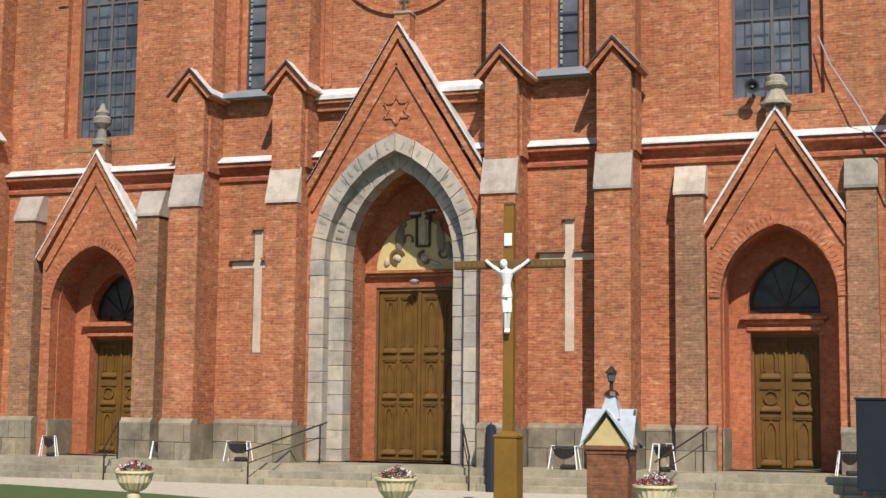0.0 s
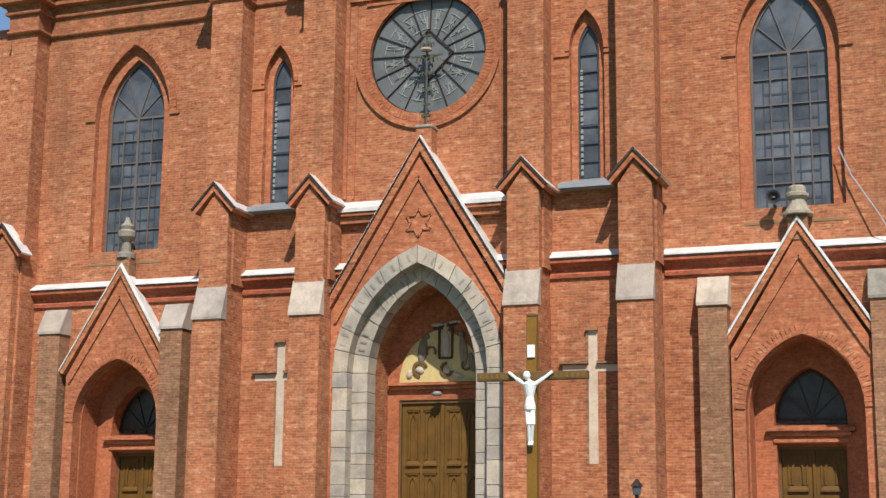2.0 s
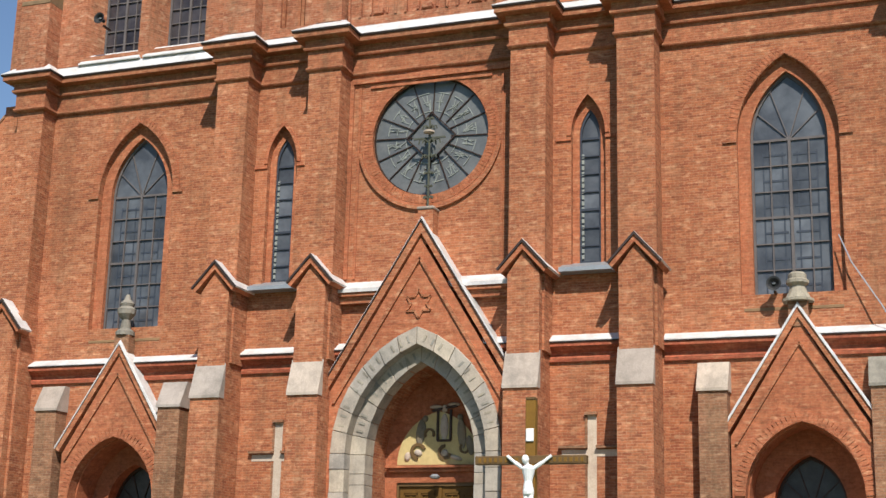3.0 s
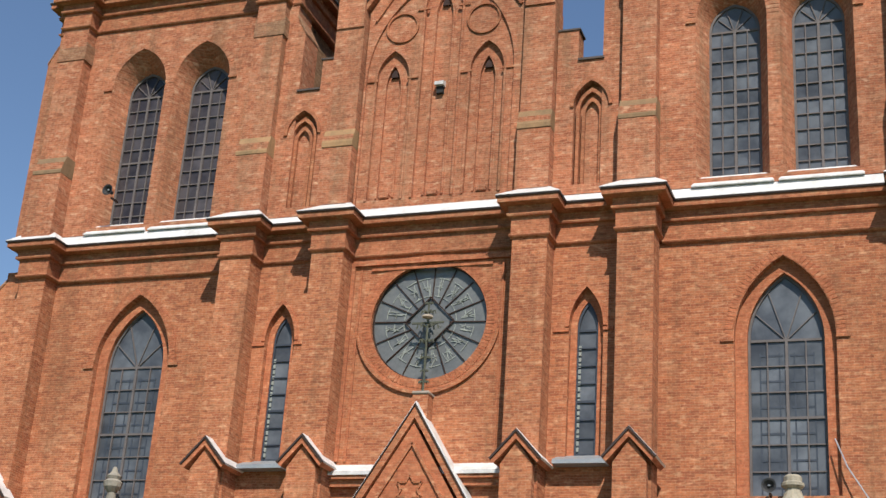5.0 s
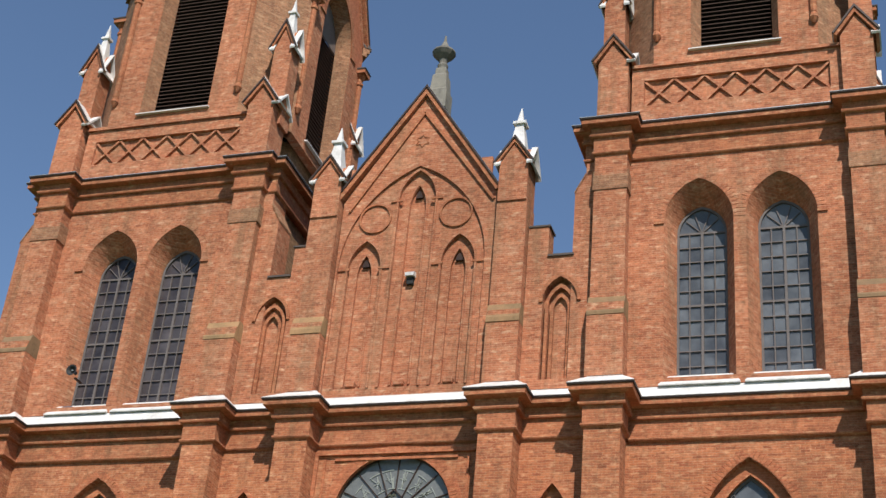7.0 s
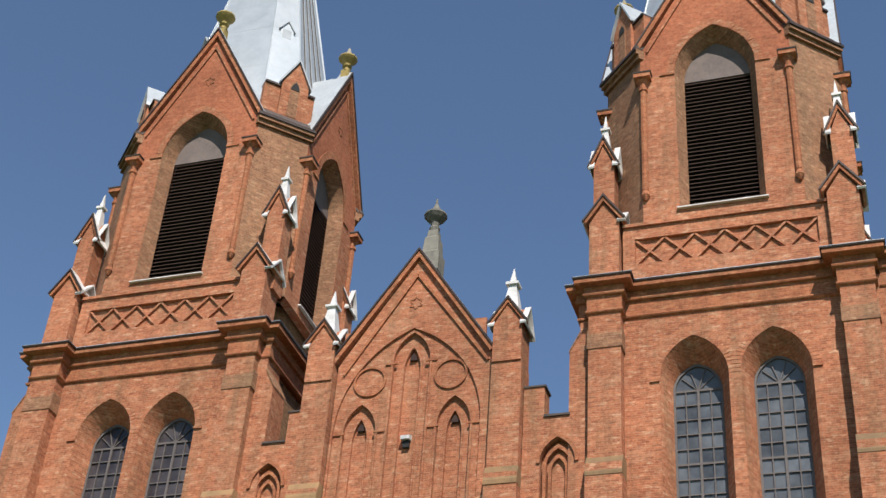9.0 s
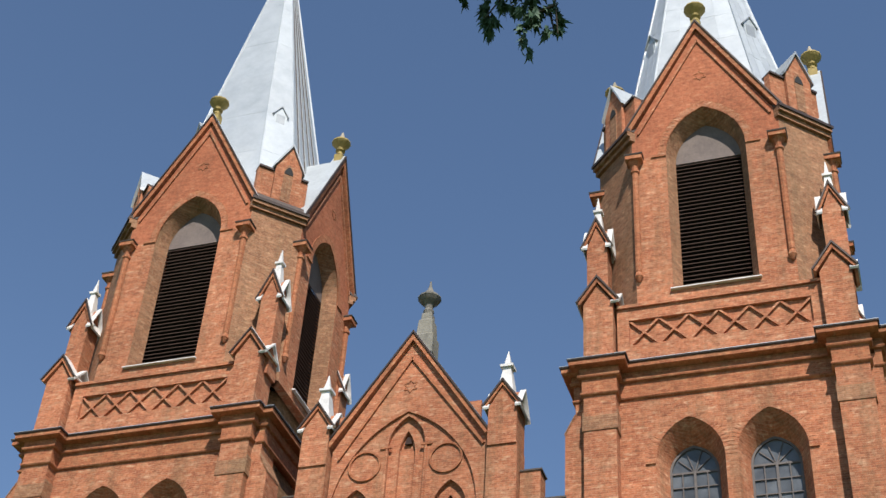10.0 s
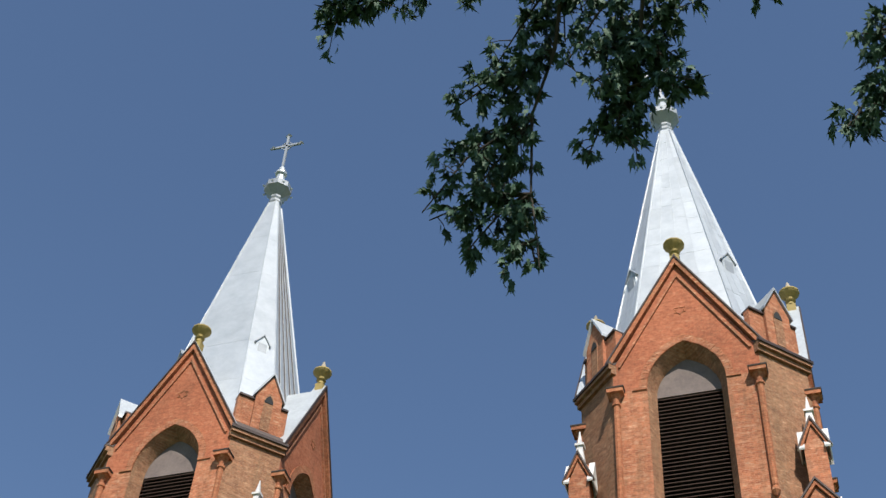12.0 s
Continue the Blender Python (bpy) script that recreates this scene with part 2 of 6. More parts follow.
# ---- geometry helpers ----
def part(name, bm, material, parent=None, label=""):
    bmesh.ops.recalc_face_normals(bm, faces=bm.faces)
    bmesh.ops.remove_doubles(bm, verts=bm.verts, dist=0.0005)
    me = bpy.data.meshes.new(name)
    bm.to_mesh(me)
    bm.free()
    me.materials.append(material)
    ob = new(name, me)
    ob.parent = parent
    if label: tagged(ob, label)
    return ob


def thing(name, label, category, at=(0, 0, 0), group="", kind=""):
    e = new(name)
    e.location = at
    return tagged(e, label, category, group, kind)


def fresh():
    return bmesh.new()


def slab(bm, pts, vec):
    """A flat outline pushed along vec."""
    v = Vector(vec)
    a = [bm.verts.new(p) for p in pts]
    b = [bm.verts.new(Vector(p) + v) for p in pts]
    bm.faces.new(a), bm.faces.new(b[::-1])
    for i in range(len(a)):
        j = (i + 1) % len(a)
        bm.faces.new((a[j], a[i], b[i], b[j]))
    return a + b


def prism(bm, pts, y0, y1):
    return slab(bm, [(x, y0, z) for x, z in pts], (0, y1 - y0, 0))


def box(bm, x0, x1, y0, y1, z0, z1):
    x0, x1 = min(x0, x1), max(x0, x1)
    return slab(bm, [(x0, y0, z0), (x1, y0, z0), (x1, y1, z0), (x0, y1, z0)], (0, 0, z1 - z0))


def boxed(*a):
    bm = fresh()
    box(bm, *a)
    return bm


def bevel(bm, w):
    bmesh.ops.bevel(bm, geom=bm.edges[:], offset=w, segments=1, affect="EDGES")
    return bm


def arch(xc, half, spring, rise, n=9):
    """A pointed arch from the left springing over the point to the right one."""
    r = (half * half + rise * rise) / (2 * half)
    end = math.asin(min(1.0, rise / r)) if r >= half and rise <= r else math.pi / 2
    if rise >= half: end = math.acos((r - half) / r)
    left = [(xc - half + r - r * math.cos(end * i / n), spring + r * math.sin(end * i / n)) for i in range(n + 1)]
    return left + [(2 * xc - x, z) for x, z in left[-2::-1]]


def wall_with(bm, x0, x1, z0, z1, y0, y1, holes):
    """A wall with pointed openings (middle, half width, sill, springing, rise) side by side."""
    x = x0
    for xc, half, sill, spring, rise in sorted(holes):
        if xc - half > x: box(bm, x, xc - half, y0, y1, z0, z1)
        if sill > z0: box(bm, xc - half, xc + half, y0, y1, z0, sill)
        pts = arch(xc, half, spring, rise)
        m = len(pts) // 2
        prism(bm, [(xc - half, z1)] + pts[:m + 1] + [(xc, z1)], y0, y1)
        prism(bm, [(xc, z1)] + pts[m:] + [(xc + half, z1)], y0, y1)
        x = xc + half
    if x < x1: box(bm, x, x1, y0, y1, z0, z1)


def band(bm, xc, h_in, h_out, spring, r_in, r_out, y0, y1, foot=None, n=9):
    """An arched band, with legs down to foot."""
    a, b = arch(xc, h_in, spring, r_in, n), arch(xc, h_out, spring, r_out, n)
    if foot is not None:
        a = [(xc - h_in, foot)] + a + [(xc + h_in, foot)]
        b = [(xc - h_out, foot)] + b + [(xc + h_out, foot)]
    for i in range(len(a) - 1):
        prism(bm, [a[i], a[i + 1], b[i + 1], b[i]], y0, y1)


def splay(bm, xc, outer, y0, inner, y1, foot, n=9):
    """A slanting reveal between a wide arch in front and a narrow one behind (each half width, springing, rise)."""
    a, b = arch(xc, *outer, n), arch(xc, *inner, n)
    a = [(xc - outer[0], foot)] + a + [(xc + outer[0], foot)]
    b = [(xc - inner[0], foot)] + b + [(xc + inner[0], foot)]
    for i in range(len(a) - 1):
        v = [bm.verts.new(p) for p in ((a[i][0], y0, a[i][1]), (a[i + 1][0], y0, a[i + 1][1]), (b[i + 1][0], y1, b[i + 1][1]), (b[i][0], y1, b[i][1]), (a[i][0], y1, a[i][1]), (a[i + 1][0], y1, a[i + 1][1]))]
        for f in ((0, 1, 2, 3), (3, 2, 5, 4), (0, 4, 5, 1)): bm.faces.new([v[k] for k in f])


def ring(bm, xc, zc, r0, r1, y0, y1, n=40, a0=0.0, a1=2 * math.pi):
    for i in range(n):
        p, q = a0 + (a1 - a0) * i / n, a0 + (a1 - a0) * (i + 1) / n
        prism(bm, [(xc + r0 * math.cos(p), zc + r0 * math.sin(p)), (xc + r1 * math.cos(p), zc + r1 * math.sin(p)),
                   (xc + r1 * math.cos(q), zc + r1 * math.sin(q)), (xc + r0 * math.cos(q), zc + r0 * math.sin(q))], y0, y1)


def bar(bm, a, b, w, d, up=(0, -1, 0)):
    """A straight bar from a to b, w wide, d deep."""
    a, b = Vector(a), Vector(b)
    t = (b - a).normalized()
    u = Vector(up)
    if abs(t.dot(u)) > 0.95: u = Vector((1, 0, 0))
    s = t.cross(u).normalized() * w / 2
    u = s.cross(t).normalized() * d / 2
    slab(bm, [a - s - u, a + s - u, a + s + u, a - s + u], b - a)


def lathe(bm, prof, at=(0, 0, 0), n=12, turn=0.0):
    """A turned shape from (radius, height) pairs."""
    rows = []
    for r, z in prof:
        rows.append([bm.verts.new((at[0] + r * math.cos(turn + 2 * math.pi * i / n), at[1] + r * math.sin(turn + 2 * math.pi * i / n), at[2] + z)) for i in range(n)])
    for a, b in zip(rows, rows[1:]):
        for i in range(n):
            bm.faces.new((a[i], a[(i + 1) % n], b[(i + 1) % n], b[i]))
    bm.faces.new(rows[0][::-1]), bm.faces.new(rows[-1])


def lathed(prof, at=(0, 0, 0), n=12, turn=0.0):
    bm = fresh()
    lathe(bm, prof, at, n, turn)
    return bm


def tube(bm, pts, r, n=6):
    for a, b in zip(pts, pts[1:]):
        a, b = Vector(a), Vector(b)
        t = (b - a).normalized()
        s = t.orthogonal().normalized()
        u = t.cross(s)
        slab(bm, [a + (s * math.cos(2 * math.pi * i / n) + u * math.sin(2 * math.pi * i / n)) * r for i in range(n)], b - a)


def loft(bm, rings):
    """Level rectangles (x0, x1, y0, y1, z) joined into one closed solid."""
    rows = [[bm.verts.new(p) for p in ((a, c, z), (b, c, z), (b, d, z), (a, d, z))] for a, b, c, d, z in rings]
    for p, q in zip(rows, rows[1:]):
        for i in range(4): bm.faces.new((p[i], p[(i + 1) % 4], q[(i + 1) % 4], q[i]))
    bm.faces.new(rows[0][::-1]), bm.faces.new(rows[-1])


# jut and drop of the brick mouldings under a cornice's lip: fascia, cove, roll, frieze, roll
PROFILE = ((0.40, 0.05), (0.40, 0.21), (0.37, 0.225), (0.13, 0.24), (0.12, 0.45), (0.16, 0.47), (0.17, 0.52), (0.15, 0.57), (0.05, 0.58),
           (0.045, 1.10), (0.09, 1.12), (0.10, 1.16), (0.08, 1.20), (0.0, 1.24))


def cornice(bm, lip, cap, x0, x1, yf, yb, ze, side, top_y, top_in, rise):
    """A moulded brick cornice on a face at yf whose lip lies at ze; side 1: it returns round both ends. The capping slopes up to the wall above at top_y."""
    loft(bm, [(x0 - side * q, x1 + side * q, yf - q, yb, ze - d) for q, d in PROFILE])
    loft(lip, [(x0 - side * 0.44, x1 + side * 0.44, yf - 0.44, yb, ze - 0.055), (x0 - side * 0.46, x1 + side * 0.46, yf - 0.46, yb, ze)])
    loft(cap, [(x0 - side * 0.45, x1 + side * 0.45, yf - 0.45, yb, ze), (x0 - side * 0.45, x1 + side * 0.45, yf - 0.45, yb, ze + 0.025),
               (x0 + top_in, x1 - top_in, top_y, yb, ze + rise), (x0 + top_in, x1 - top_in, top_y, yb, ze + rise + 0.02)])


def gable_cap(bm, tin, xc, half, z0, z1, y0, y1, thick=0.16, over=0.1, edge=None, rim_w=0.05):
    """Two brick copings that meet at a point, with sheet metal on their backs."""
    for s in (-1, 1):
        dx, dz = s * half, z1 - z0
        ln = math.hypot(half, dz)
        nx, nz = s * dz / ln, half / ln
        a, b = (xc + dx + s * over * half / ln, z0 - over * dz / ln), (xc, z1)
        top = (xc, z1 + thick / nz)
        end = (a[0] + nx * thick, a[1] + nz * thick)
        prism(bm, [a, b, top, end], y0, y1)
        t2, e2 = (xc, z1 + (thick + 0.06) / nz), (a[0] + nx * (thick + 0.06), a[1] + nz * (thick + 0.06))
        prism(tin, [end, top, t2, e2], y0 + 0.015, y1 + 0.01)
        if edge is not None: prism(edge, [(a[0] + nx * (thick - 0.01), a[1] + nz * (thick - 0.01)), (xc, z1 + (thick - 0.01) / nz), (xc, z1 + (thick + rim_w) / nz), (a[0] + nx * (thick + rim_w), a[1] + nz * (thick + rim_w))], y0 - 0.05, y0 + 0.014)


def gable_trim(parent, xc, half, z0, z1, y0, y1, thick=0.16, over=0.02, metal=None, brick=None, move=None, rim=None, rim_w=0.05):
    """Coping, metal and dark edge of a gable, as parts of parent."""
    bm, tin, edge = fresh(), fresh(), fresh()
    gable_cap(bm, tin, xc, half, z0, z1, y0, y1, thick, over, edge, rim_w)
    for name, mesh, mat, label in (("gable_coping", bm, brick or BRICK_NEW, ""), ("gable_flashing", tin, metal or FLASHING, "sheet metal"), ("gable_edge", edge, rim or DARK_EDGE, "")):
        if move is not None: mesh.transform(move)
        part(name, mesh, mat, parent, label)


# ---- the church ----
church = thing("church", "twin-towered neo-gothic red brick church with bright metal spires", "church")
TX = 10.25          # middle of each tower
TW = 0.45           # face of the tower's lowest storey
DOOR_Y = 1.4
BX = (-6.31, -3.16, 3.28, 6.41)   # buttresses of the middle bay
PORTAL_X = {-1: -10.19, 1: 10.49}  # middles of the side portals
GX, GY, SY = -0.18, -0.2, 0.1      # high gable, its face and the face of the towers' second storey


def glazing(parent, xc, half, sill, spring, rise, y, cols, rows, label, fan=True, glass=None, bars=None):
    """A pointed window: frame, bars and single panes, each a little out of true."""
    bm = fresh()
    band(bm, xc, half - 0.07, half + 0.02, spring, rise - 0.09, rise + 0.02, y - 0.05, y + 0.06, sill)
    box(bm, xc - half + 0.07, xc + half - 0.07, y - 0.05, y + 0.06, sill, sill + 0.08)
    win = part("window", bm, bars or FRAME, parent, label)
    g = random.Random(int(xc * 100 + sill * 7))
    w, h = 2 * half / cols, (spring - sill) / rows
    pm = bpy.data.meshes.new("pane")
    bm = boxed(-w / 2, w / 2, -0.004, 0.004, -h / 2, h / 2)
    bm.to_mesh(pm), bm.free(), pm.materials.append(glass or GLASS)
    for i in range(cols):
        for j in range(rows):
            p = new("pane", pm)
            p.parent = win
            p.matrix_basis = pose(xc - half + (i + 0.5) * w, y + 0.02, sill + (j + 0.5) * h, g.uniform(-1.2, 1.2), 0, g.uniform(-1.2, 1.2))
    bm = fresh()
    prism(bm, arch(xc, half - 0.02, spring, rise - 0.02), y + 0.015, y + 0.025)
    part("pane", bm, glass or GLASS, win)
    for i in range(1, cols):
        wide = 0.08 if cols % 2 == 0 and i == cols // 2 else 0.035
        part("glazing_bar", boxed(xc - half + i * w - wide / 2, xc - half + i * w + wide / 2, y - 0.04, y + 0.05, sill, spring), bars or BAR, win)
    for j in range(1, rows + 1):
        wide = 0.07 if j in (rows, rows // 2) else 0.035
        part("glazing_bar", boxed(xc - half, xc + half, y - 0.035, y + 0.045, sill + j * h - wide / 2, sill + j * h + wide / 2), bars or BAR, win)
    if fan:
        for a in (-46, -18, 18, 46):
            bm = fresh()
            ln = rise * (0.93 if abs(a) < 30 else 0.72)
            bar(bm, (xc, y, spring), (xc + ln * math.sin(radians(a)), y, spring + ln * math.cos(radians(a))), 0.03, 0.06)
            part("glazing_bar", bm, bars or BAR, win)
    return win


def brick_arc(parent, pts, depth, y0, y1, mat):
    """Bricks laid on edge along a line of points, outwards by depth."""
    for (x, z), (x2, z2) in zip(pts, pts[1:]):
        ln = math.hypot(x2 - x, z2 - z)
        nx, nz = -(z2 - z) / ln, (x2 - x) / ln
        e = 0.035
        a, b = (x + (x2 - x) * e, z + (z2 - z) * e), (x + (x2 - x) * (1 - e), z + (z2 - z) * (1 - e))
        bm = fresh()
        prism(bm, [a, b, (b[0] + nx * depth, b[1] + nz * depth), (a[0] + nx * depth, a[1] + nz * depth)], y0 - random.uniform(0, 0.012), y1)
        part("brick", bm, mat, parent)


def star(bm, xc, zc, r, y0, y1, w=0.06):
    """A six-pointed star outline of thin strips."""
    pts = [(xc + (r if i % 2 == 0 else r * 0.577) * math.sin(math.pi * i / 6), zc + (r if i % 2 == 0 else r * 0.577) * math.cos(math.pi * i / 6)) for i in range(12)]
    for a, b in zip(pts, pts[1:] + pts[:1]):
        bar(bm, (a[0], (y0 + y1) / 2, a[1]), (b[0], (y0 + y1) / 2, b[1]), w, abs(y1 - y0))


# central bay
bm = fresh()
wall_with(bm, -6.8, 6.8, 0.5, 9.0, 0, 1.4, [(0, 1.66, 0.58, 6.3, 2.62)])
box(bm, -6.8, 6.8, 0, 1.4, 9.0, 11.35)
RX, RZ, RR = 0.0, 15.77, 1.84
wall_with(bm, -6.8, RX - RR, 11.35, 18.3, 0, 0.45, [(-4.85, 0.5, 11.5, 15.35, 1.2)])
wall_with(bm, RX + RR, 6.8, 11.35, 18.3, 0, 0.45, [(4.85, 0.5, 11.5, 15.35, 1.2)])
half_c = [(RX + RR * math.cos(math.pi * i / 24), RZ + RR * math.sin(math.pi * i / 24)) for i in range(25)]
prism(bm, [(RX, 18.3)] + [(RX + RR, 18.3)] + half_c[:13], 0, 0.45)
prism(bm, [(RX - RR, 18.3), (RX, 18.3)] + half_c[12:], 0, 0.45)
low_c = [(x, 2 * RZ - z) for x, z in half_c]
prism(bm, [(RX, 11.35), (RX + RR, 11.35)] + low_c[:13], 0, 0.45)
prism(bm, [(RX - RR, 11.35), (RX, 11.35)] + low_c[12:], 0, 0.45)
box(bm, -6.8, 6.8, 0.9, 1.3, 11.35, 18.3)
part("facade_wall", bm, BRICK, church)

# rose window
bm = fresh()
ring(bm, RX, RZ, RR - 0.035, RR, 0.1, 0.3)
rose = part("rose_window", bm, IRON, church, "round rose window with sixteen spokes and leaded panes")
bm = fresh()
ring(bm, RX, RZ, RR, RR + 0.36, -0.015, 0.03, 48)
rose_ring = part("brick_ring", bm, BRICK_NEW, church)
brick_arc(rose_ring, [(RX + RR * math.cos(-2 * math.pi * i / 120), RZ + RR * math.sin(-2 * math.pi * i / 120)) for i in range(121)], 0.26, -0.02, 0.0, BRICK_NEW)
bm = fresh()
ring(bm, RX, RZ, RR + 0.36, RR + 0.46, -0.09, 0.02, 30, radians(190), radians(350))
part("drip_mould", bm, BRICK, church)
for s in (-1, 1):
    part("panel_strip", boxed(s * 2.5, s * 2.62, -0.07, 0.0, 11.5, 17.75), BRICK_NEW, church)
    part("panel_strip", boxed(s * 2.25, s * 2.32, -0.045, 0.0, 11.5, 17.5), BRICK_NEW, church)
part("panel_head", boxed(-2.5, 2.5, -0.1, 0.0, 17.62, 17.76), BRICK_NEW, church)
part("panel_head", boxed(-1.95, 1.95, -0.06, 0.0, 17.44, 17.52), BRICK_NEW, church)
for i in range(16):
    a, b = math.pi * (2 * i - 0.2) / 16, math.pi * (2 * i + 1.8) / 16
    bm = fresh()
    arc = [(RX + 1.81 * math.cos(a + (b - a) * k / 4), RZ + 1.81 * math.sin(a + (b - a) * k / 4)) for k in range(5)]
    prism(bm, [(RX, RZ)] + arc, 0.17, 0.18)
    pane = part("pane", bm, DUSTY, rose)
    pane.matrix_basis = Matrix.Translation((0, 0.004 * (i % 3), 0))
    bm = fresh()
    bar(bm, (RX + 0.62 * math.cos(a), 0.15, RZ + 0.62 * math.sin(a)), (RX + 1.78 * math.cos(a), 0.15, RZ + 1.78 * math.sin(a)), 0.03, 0.04)
    part("spoke", bm, IRON, rose)
    g = random.Random(40 + i)
    for r0, span in ((0.82, 0.15), (1.12, 0.10), (1.4, 0.13)):
        bm = fresh()
        m0 = (a + b) / 2 + g.uniform(-0.05, 0.05)
        ring(bm, RX, RZ, r0, r0 + 0.022, 0.15, 0.168, 3, m0 - span, m0 + span)
        part("lead_line", bm, LEADPALE, rose)
    for k in range(4):
        bm = fresh()
        c0, c1 = a + (b - a) * g.uniform(0.2, 0.8), a + (b - a) * g.uniform(0.25, 0.75)
        r0 = g.uniform(0.8, 1.1)
        bar(bm, (RX + r0 * math.cos(c0), 0.158, RZ + r0 * math.sin(c0)), (RX + (r0 + 0.35) * math.cos(c1), 0.158, RZ + (r0 + 0.35) * math.sin(c1)), 0.022, 0.02)
        part("lead_line", bm, LEADPALE, rose)
bm = fresh()
sq = [(RX, RZ + 0.78), (RX + 0.78, RZ), (RX, RZ - 0.78), (RX - 0.78, RZ)]
for a, b in zip(sq, sq[1:] + sq[:1]): bar(bm, (a[0], 0.12, a[1]), (b[0], 0.12, b[1]), 0.035, 0.04)
part("square_tracery", bm, IRON, rose)

for s in (-1, 1):
    glazing(church, 4.85 * s, 0.33, 11.6, 15.3, 0.85, 0.3, 1, 7, "tall narrow lancet window with grey panes", False, GLASS, INNER)
    for k in range(18): part("edge_pane", boxed(4.85 * s - 0.27, 4.85 * s - 0.19, 0.27, 0.29, 11.75 + 0.175 * k, 11.87 + 0.175 * k), LEADPALE, church)
    bm = fresh()
    band(bm, 4.85 * s, 0.31, 0.5, 15.35, 0.82, 1.2, 0.2, 0.44, 11.5)
    part("reveal_step", bm, BRICK_NEW, church)
    bm = fresh()
    band(bm, 4.85 * s, 0.5, 0.62, 15.35, 1.2, 1.36, -0.05, 0.02)
    box(bm, 4.85 * s - 0.95, 4.85 * s - 0.5, -0.05, 0.02, 15.2, 15.3)
    box(bm, 4.85 * s + 0.5, 4.85 * s + 0.8, -0.05, 0.02, 15.2, 15.3)
    part("hood_mould", bm, BRICK_NEW, church)
    bm = fresh()
    slab(bm, [(4.85 * s - 0.75, -0.45, 11.25), (4.85 * s - 0.75, -0.45, 11.37), (4.85 * s - 0.75, 0.2, 11.62), (4.85 * s - 0.75, 0.2, 11.25)], (1.5, 0, 0))
    part("window_sill", bm, LEAD, church, "sloped grey metal window sill")

# tower walls, lowest storey
for s in (-1, 1):
    xa, xb = sorted((6.8 * s, 14.0 * s))
    bm = fresh()
    wall_with(bm, xa, xb, 0.5, 9.05, TW, DOOR_Y, [(PORTAL_X[s], 1.5, 0.58, 5.1, 1.92)])
    wall_with(bm, xa, xb, 9.05, 18.3, TW, TW + 0.4, [(10.35 * s, 1.38, 10.5, 14.95, 2.38)])
    box(bm, xa, xb, TW + 0.9, TW + 1.2, 9.05, 18.3)
    part("tower_wall", bm, BRICK, church)
    bm = fresh()
    band(bm, 10.35 * s, 1.05, 1.38, 14.95, 1.95, 2.38, TW + 0.22, TW + 0.5, 10.5)
    part("reveal_step", bm, BRICK_NEW, church)
    bm = fresh()
    band(bm, 10.35 * s, 1.38, 1.62, 14.95, 2.38, 2.66, TW - 0.025, TW + 0.02)
    for q in (-1, 1): box(bm, 10.35 * s + q * 1.38, 10.35 * s + q * 1.75, TW - 0.06, TW + 0.02, 14.85, 14.95)
    hood = part("brick_arch", bm, BRICK, church)
    brick_arc(hood, arch(10.35 * s, 1.4, 14.95, 2.4, 24), 0.24, TW - 0.032, TW, BRICK_NEW)
    big_win = glazing(church, 10.35 * s, 1.05, 10.5, 14.95, 1.95, TW + 0.42, 4, 6, "tall pointed window with weathered pinkish grey bars", bars=BAR)
    for k in range(4):
        x = 10.35 * s - 1.05 + (k + 0.5) * 0.525 + (0.06 if k < 2 else -0.06)
        part("inner_bar", boxed(x - 0.022, x + 0.022, TW + 0.428, TW + 0.434, 10.6, 14.6), INNER, big_win)
    for k in range(6):
        z = 10.5 + (k + 0.42) * 0.7417
        part("inner_bar", boxed(10.35 * s - 0.72, 10.35 * s - 0.1, TW + 0.424, TW + 0.43, z - 0.03, z + 0.03), INNER, big_win)
        part("inner_bar", boxed(10.35 * s + 0.1, 10.35 * s + 0.72, TW + 0.424, TW + 0.43, z - 0.03, z + 0.03), INNER, big_win)
    bm = fresh()
    slab(bm, [(10.35 * s - 1.3, TW - 0.015, 10.05), (10.35 * s - 1.3, TW - 0.015, 10.12), (10.35 * s - 1.3, TW + 0.4, 10.55), (10.35 * s - 1.3, TW + 0.4, 10.05)], (2.6, 0, 0))
    part("window_sill", bm, MOSSY, church)
    # flank walls of the tower
    bm = fresh()
    box(bm, 13.2 * s, 14.0 * s, DOOR_Y, 8.2, 0.5, 18.3)
    part("tower_side_wall", bm, BRICK, church)


# buttresses of the lower storeys
def buttress(xc):
    bm = fresh()
    box(bm, xc - 0.48, xc + 0.48, -1.3, 0, 0.5, 7.95)
    box(bm, xc - 0.46, xc + 0.46, -1.08, 0, 7.95, 11.0)
    prism(bm, [(xc - 0.46, 11.0), (xc + 0.46, 11.0), (xc + 0.46, 11.1), (xc, 11.75), (xc - 0.46, 11.1)], -1.08, 0)
    b = part("buttress", bm, BRICK, church)
    bm = fresh()
    slab(bm, [(xc - 0.5, -1.36, 7.9), (xc - 0.5, -1.36, 7.98), (xc - 0.5, -1.06, 8.95), (xc - 0.5, -1.06, 7.9)], (1.0, 0, 0))
    part("weathering_slab", bm, SLAB, b, "pale sloped stone slab")
    gable_trim(b, xc, 0.6, 11.12, 11.78, -1.2, 0.02, 0.14, metal=FLASHING, brick=BRICK_NEW)
    bm = fresh()
    box(bm, xc - 0.53, xc + 0.53, -0.8, 0, 9.0, 18.3)
    part("upper_shaft", bm, BRICK, b)


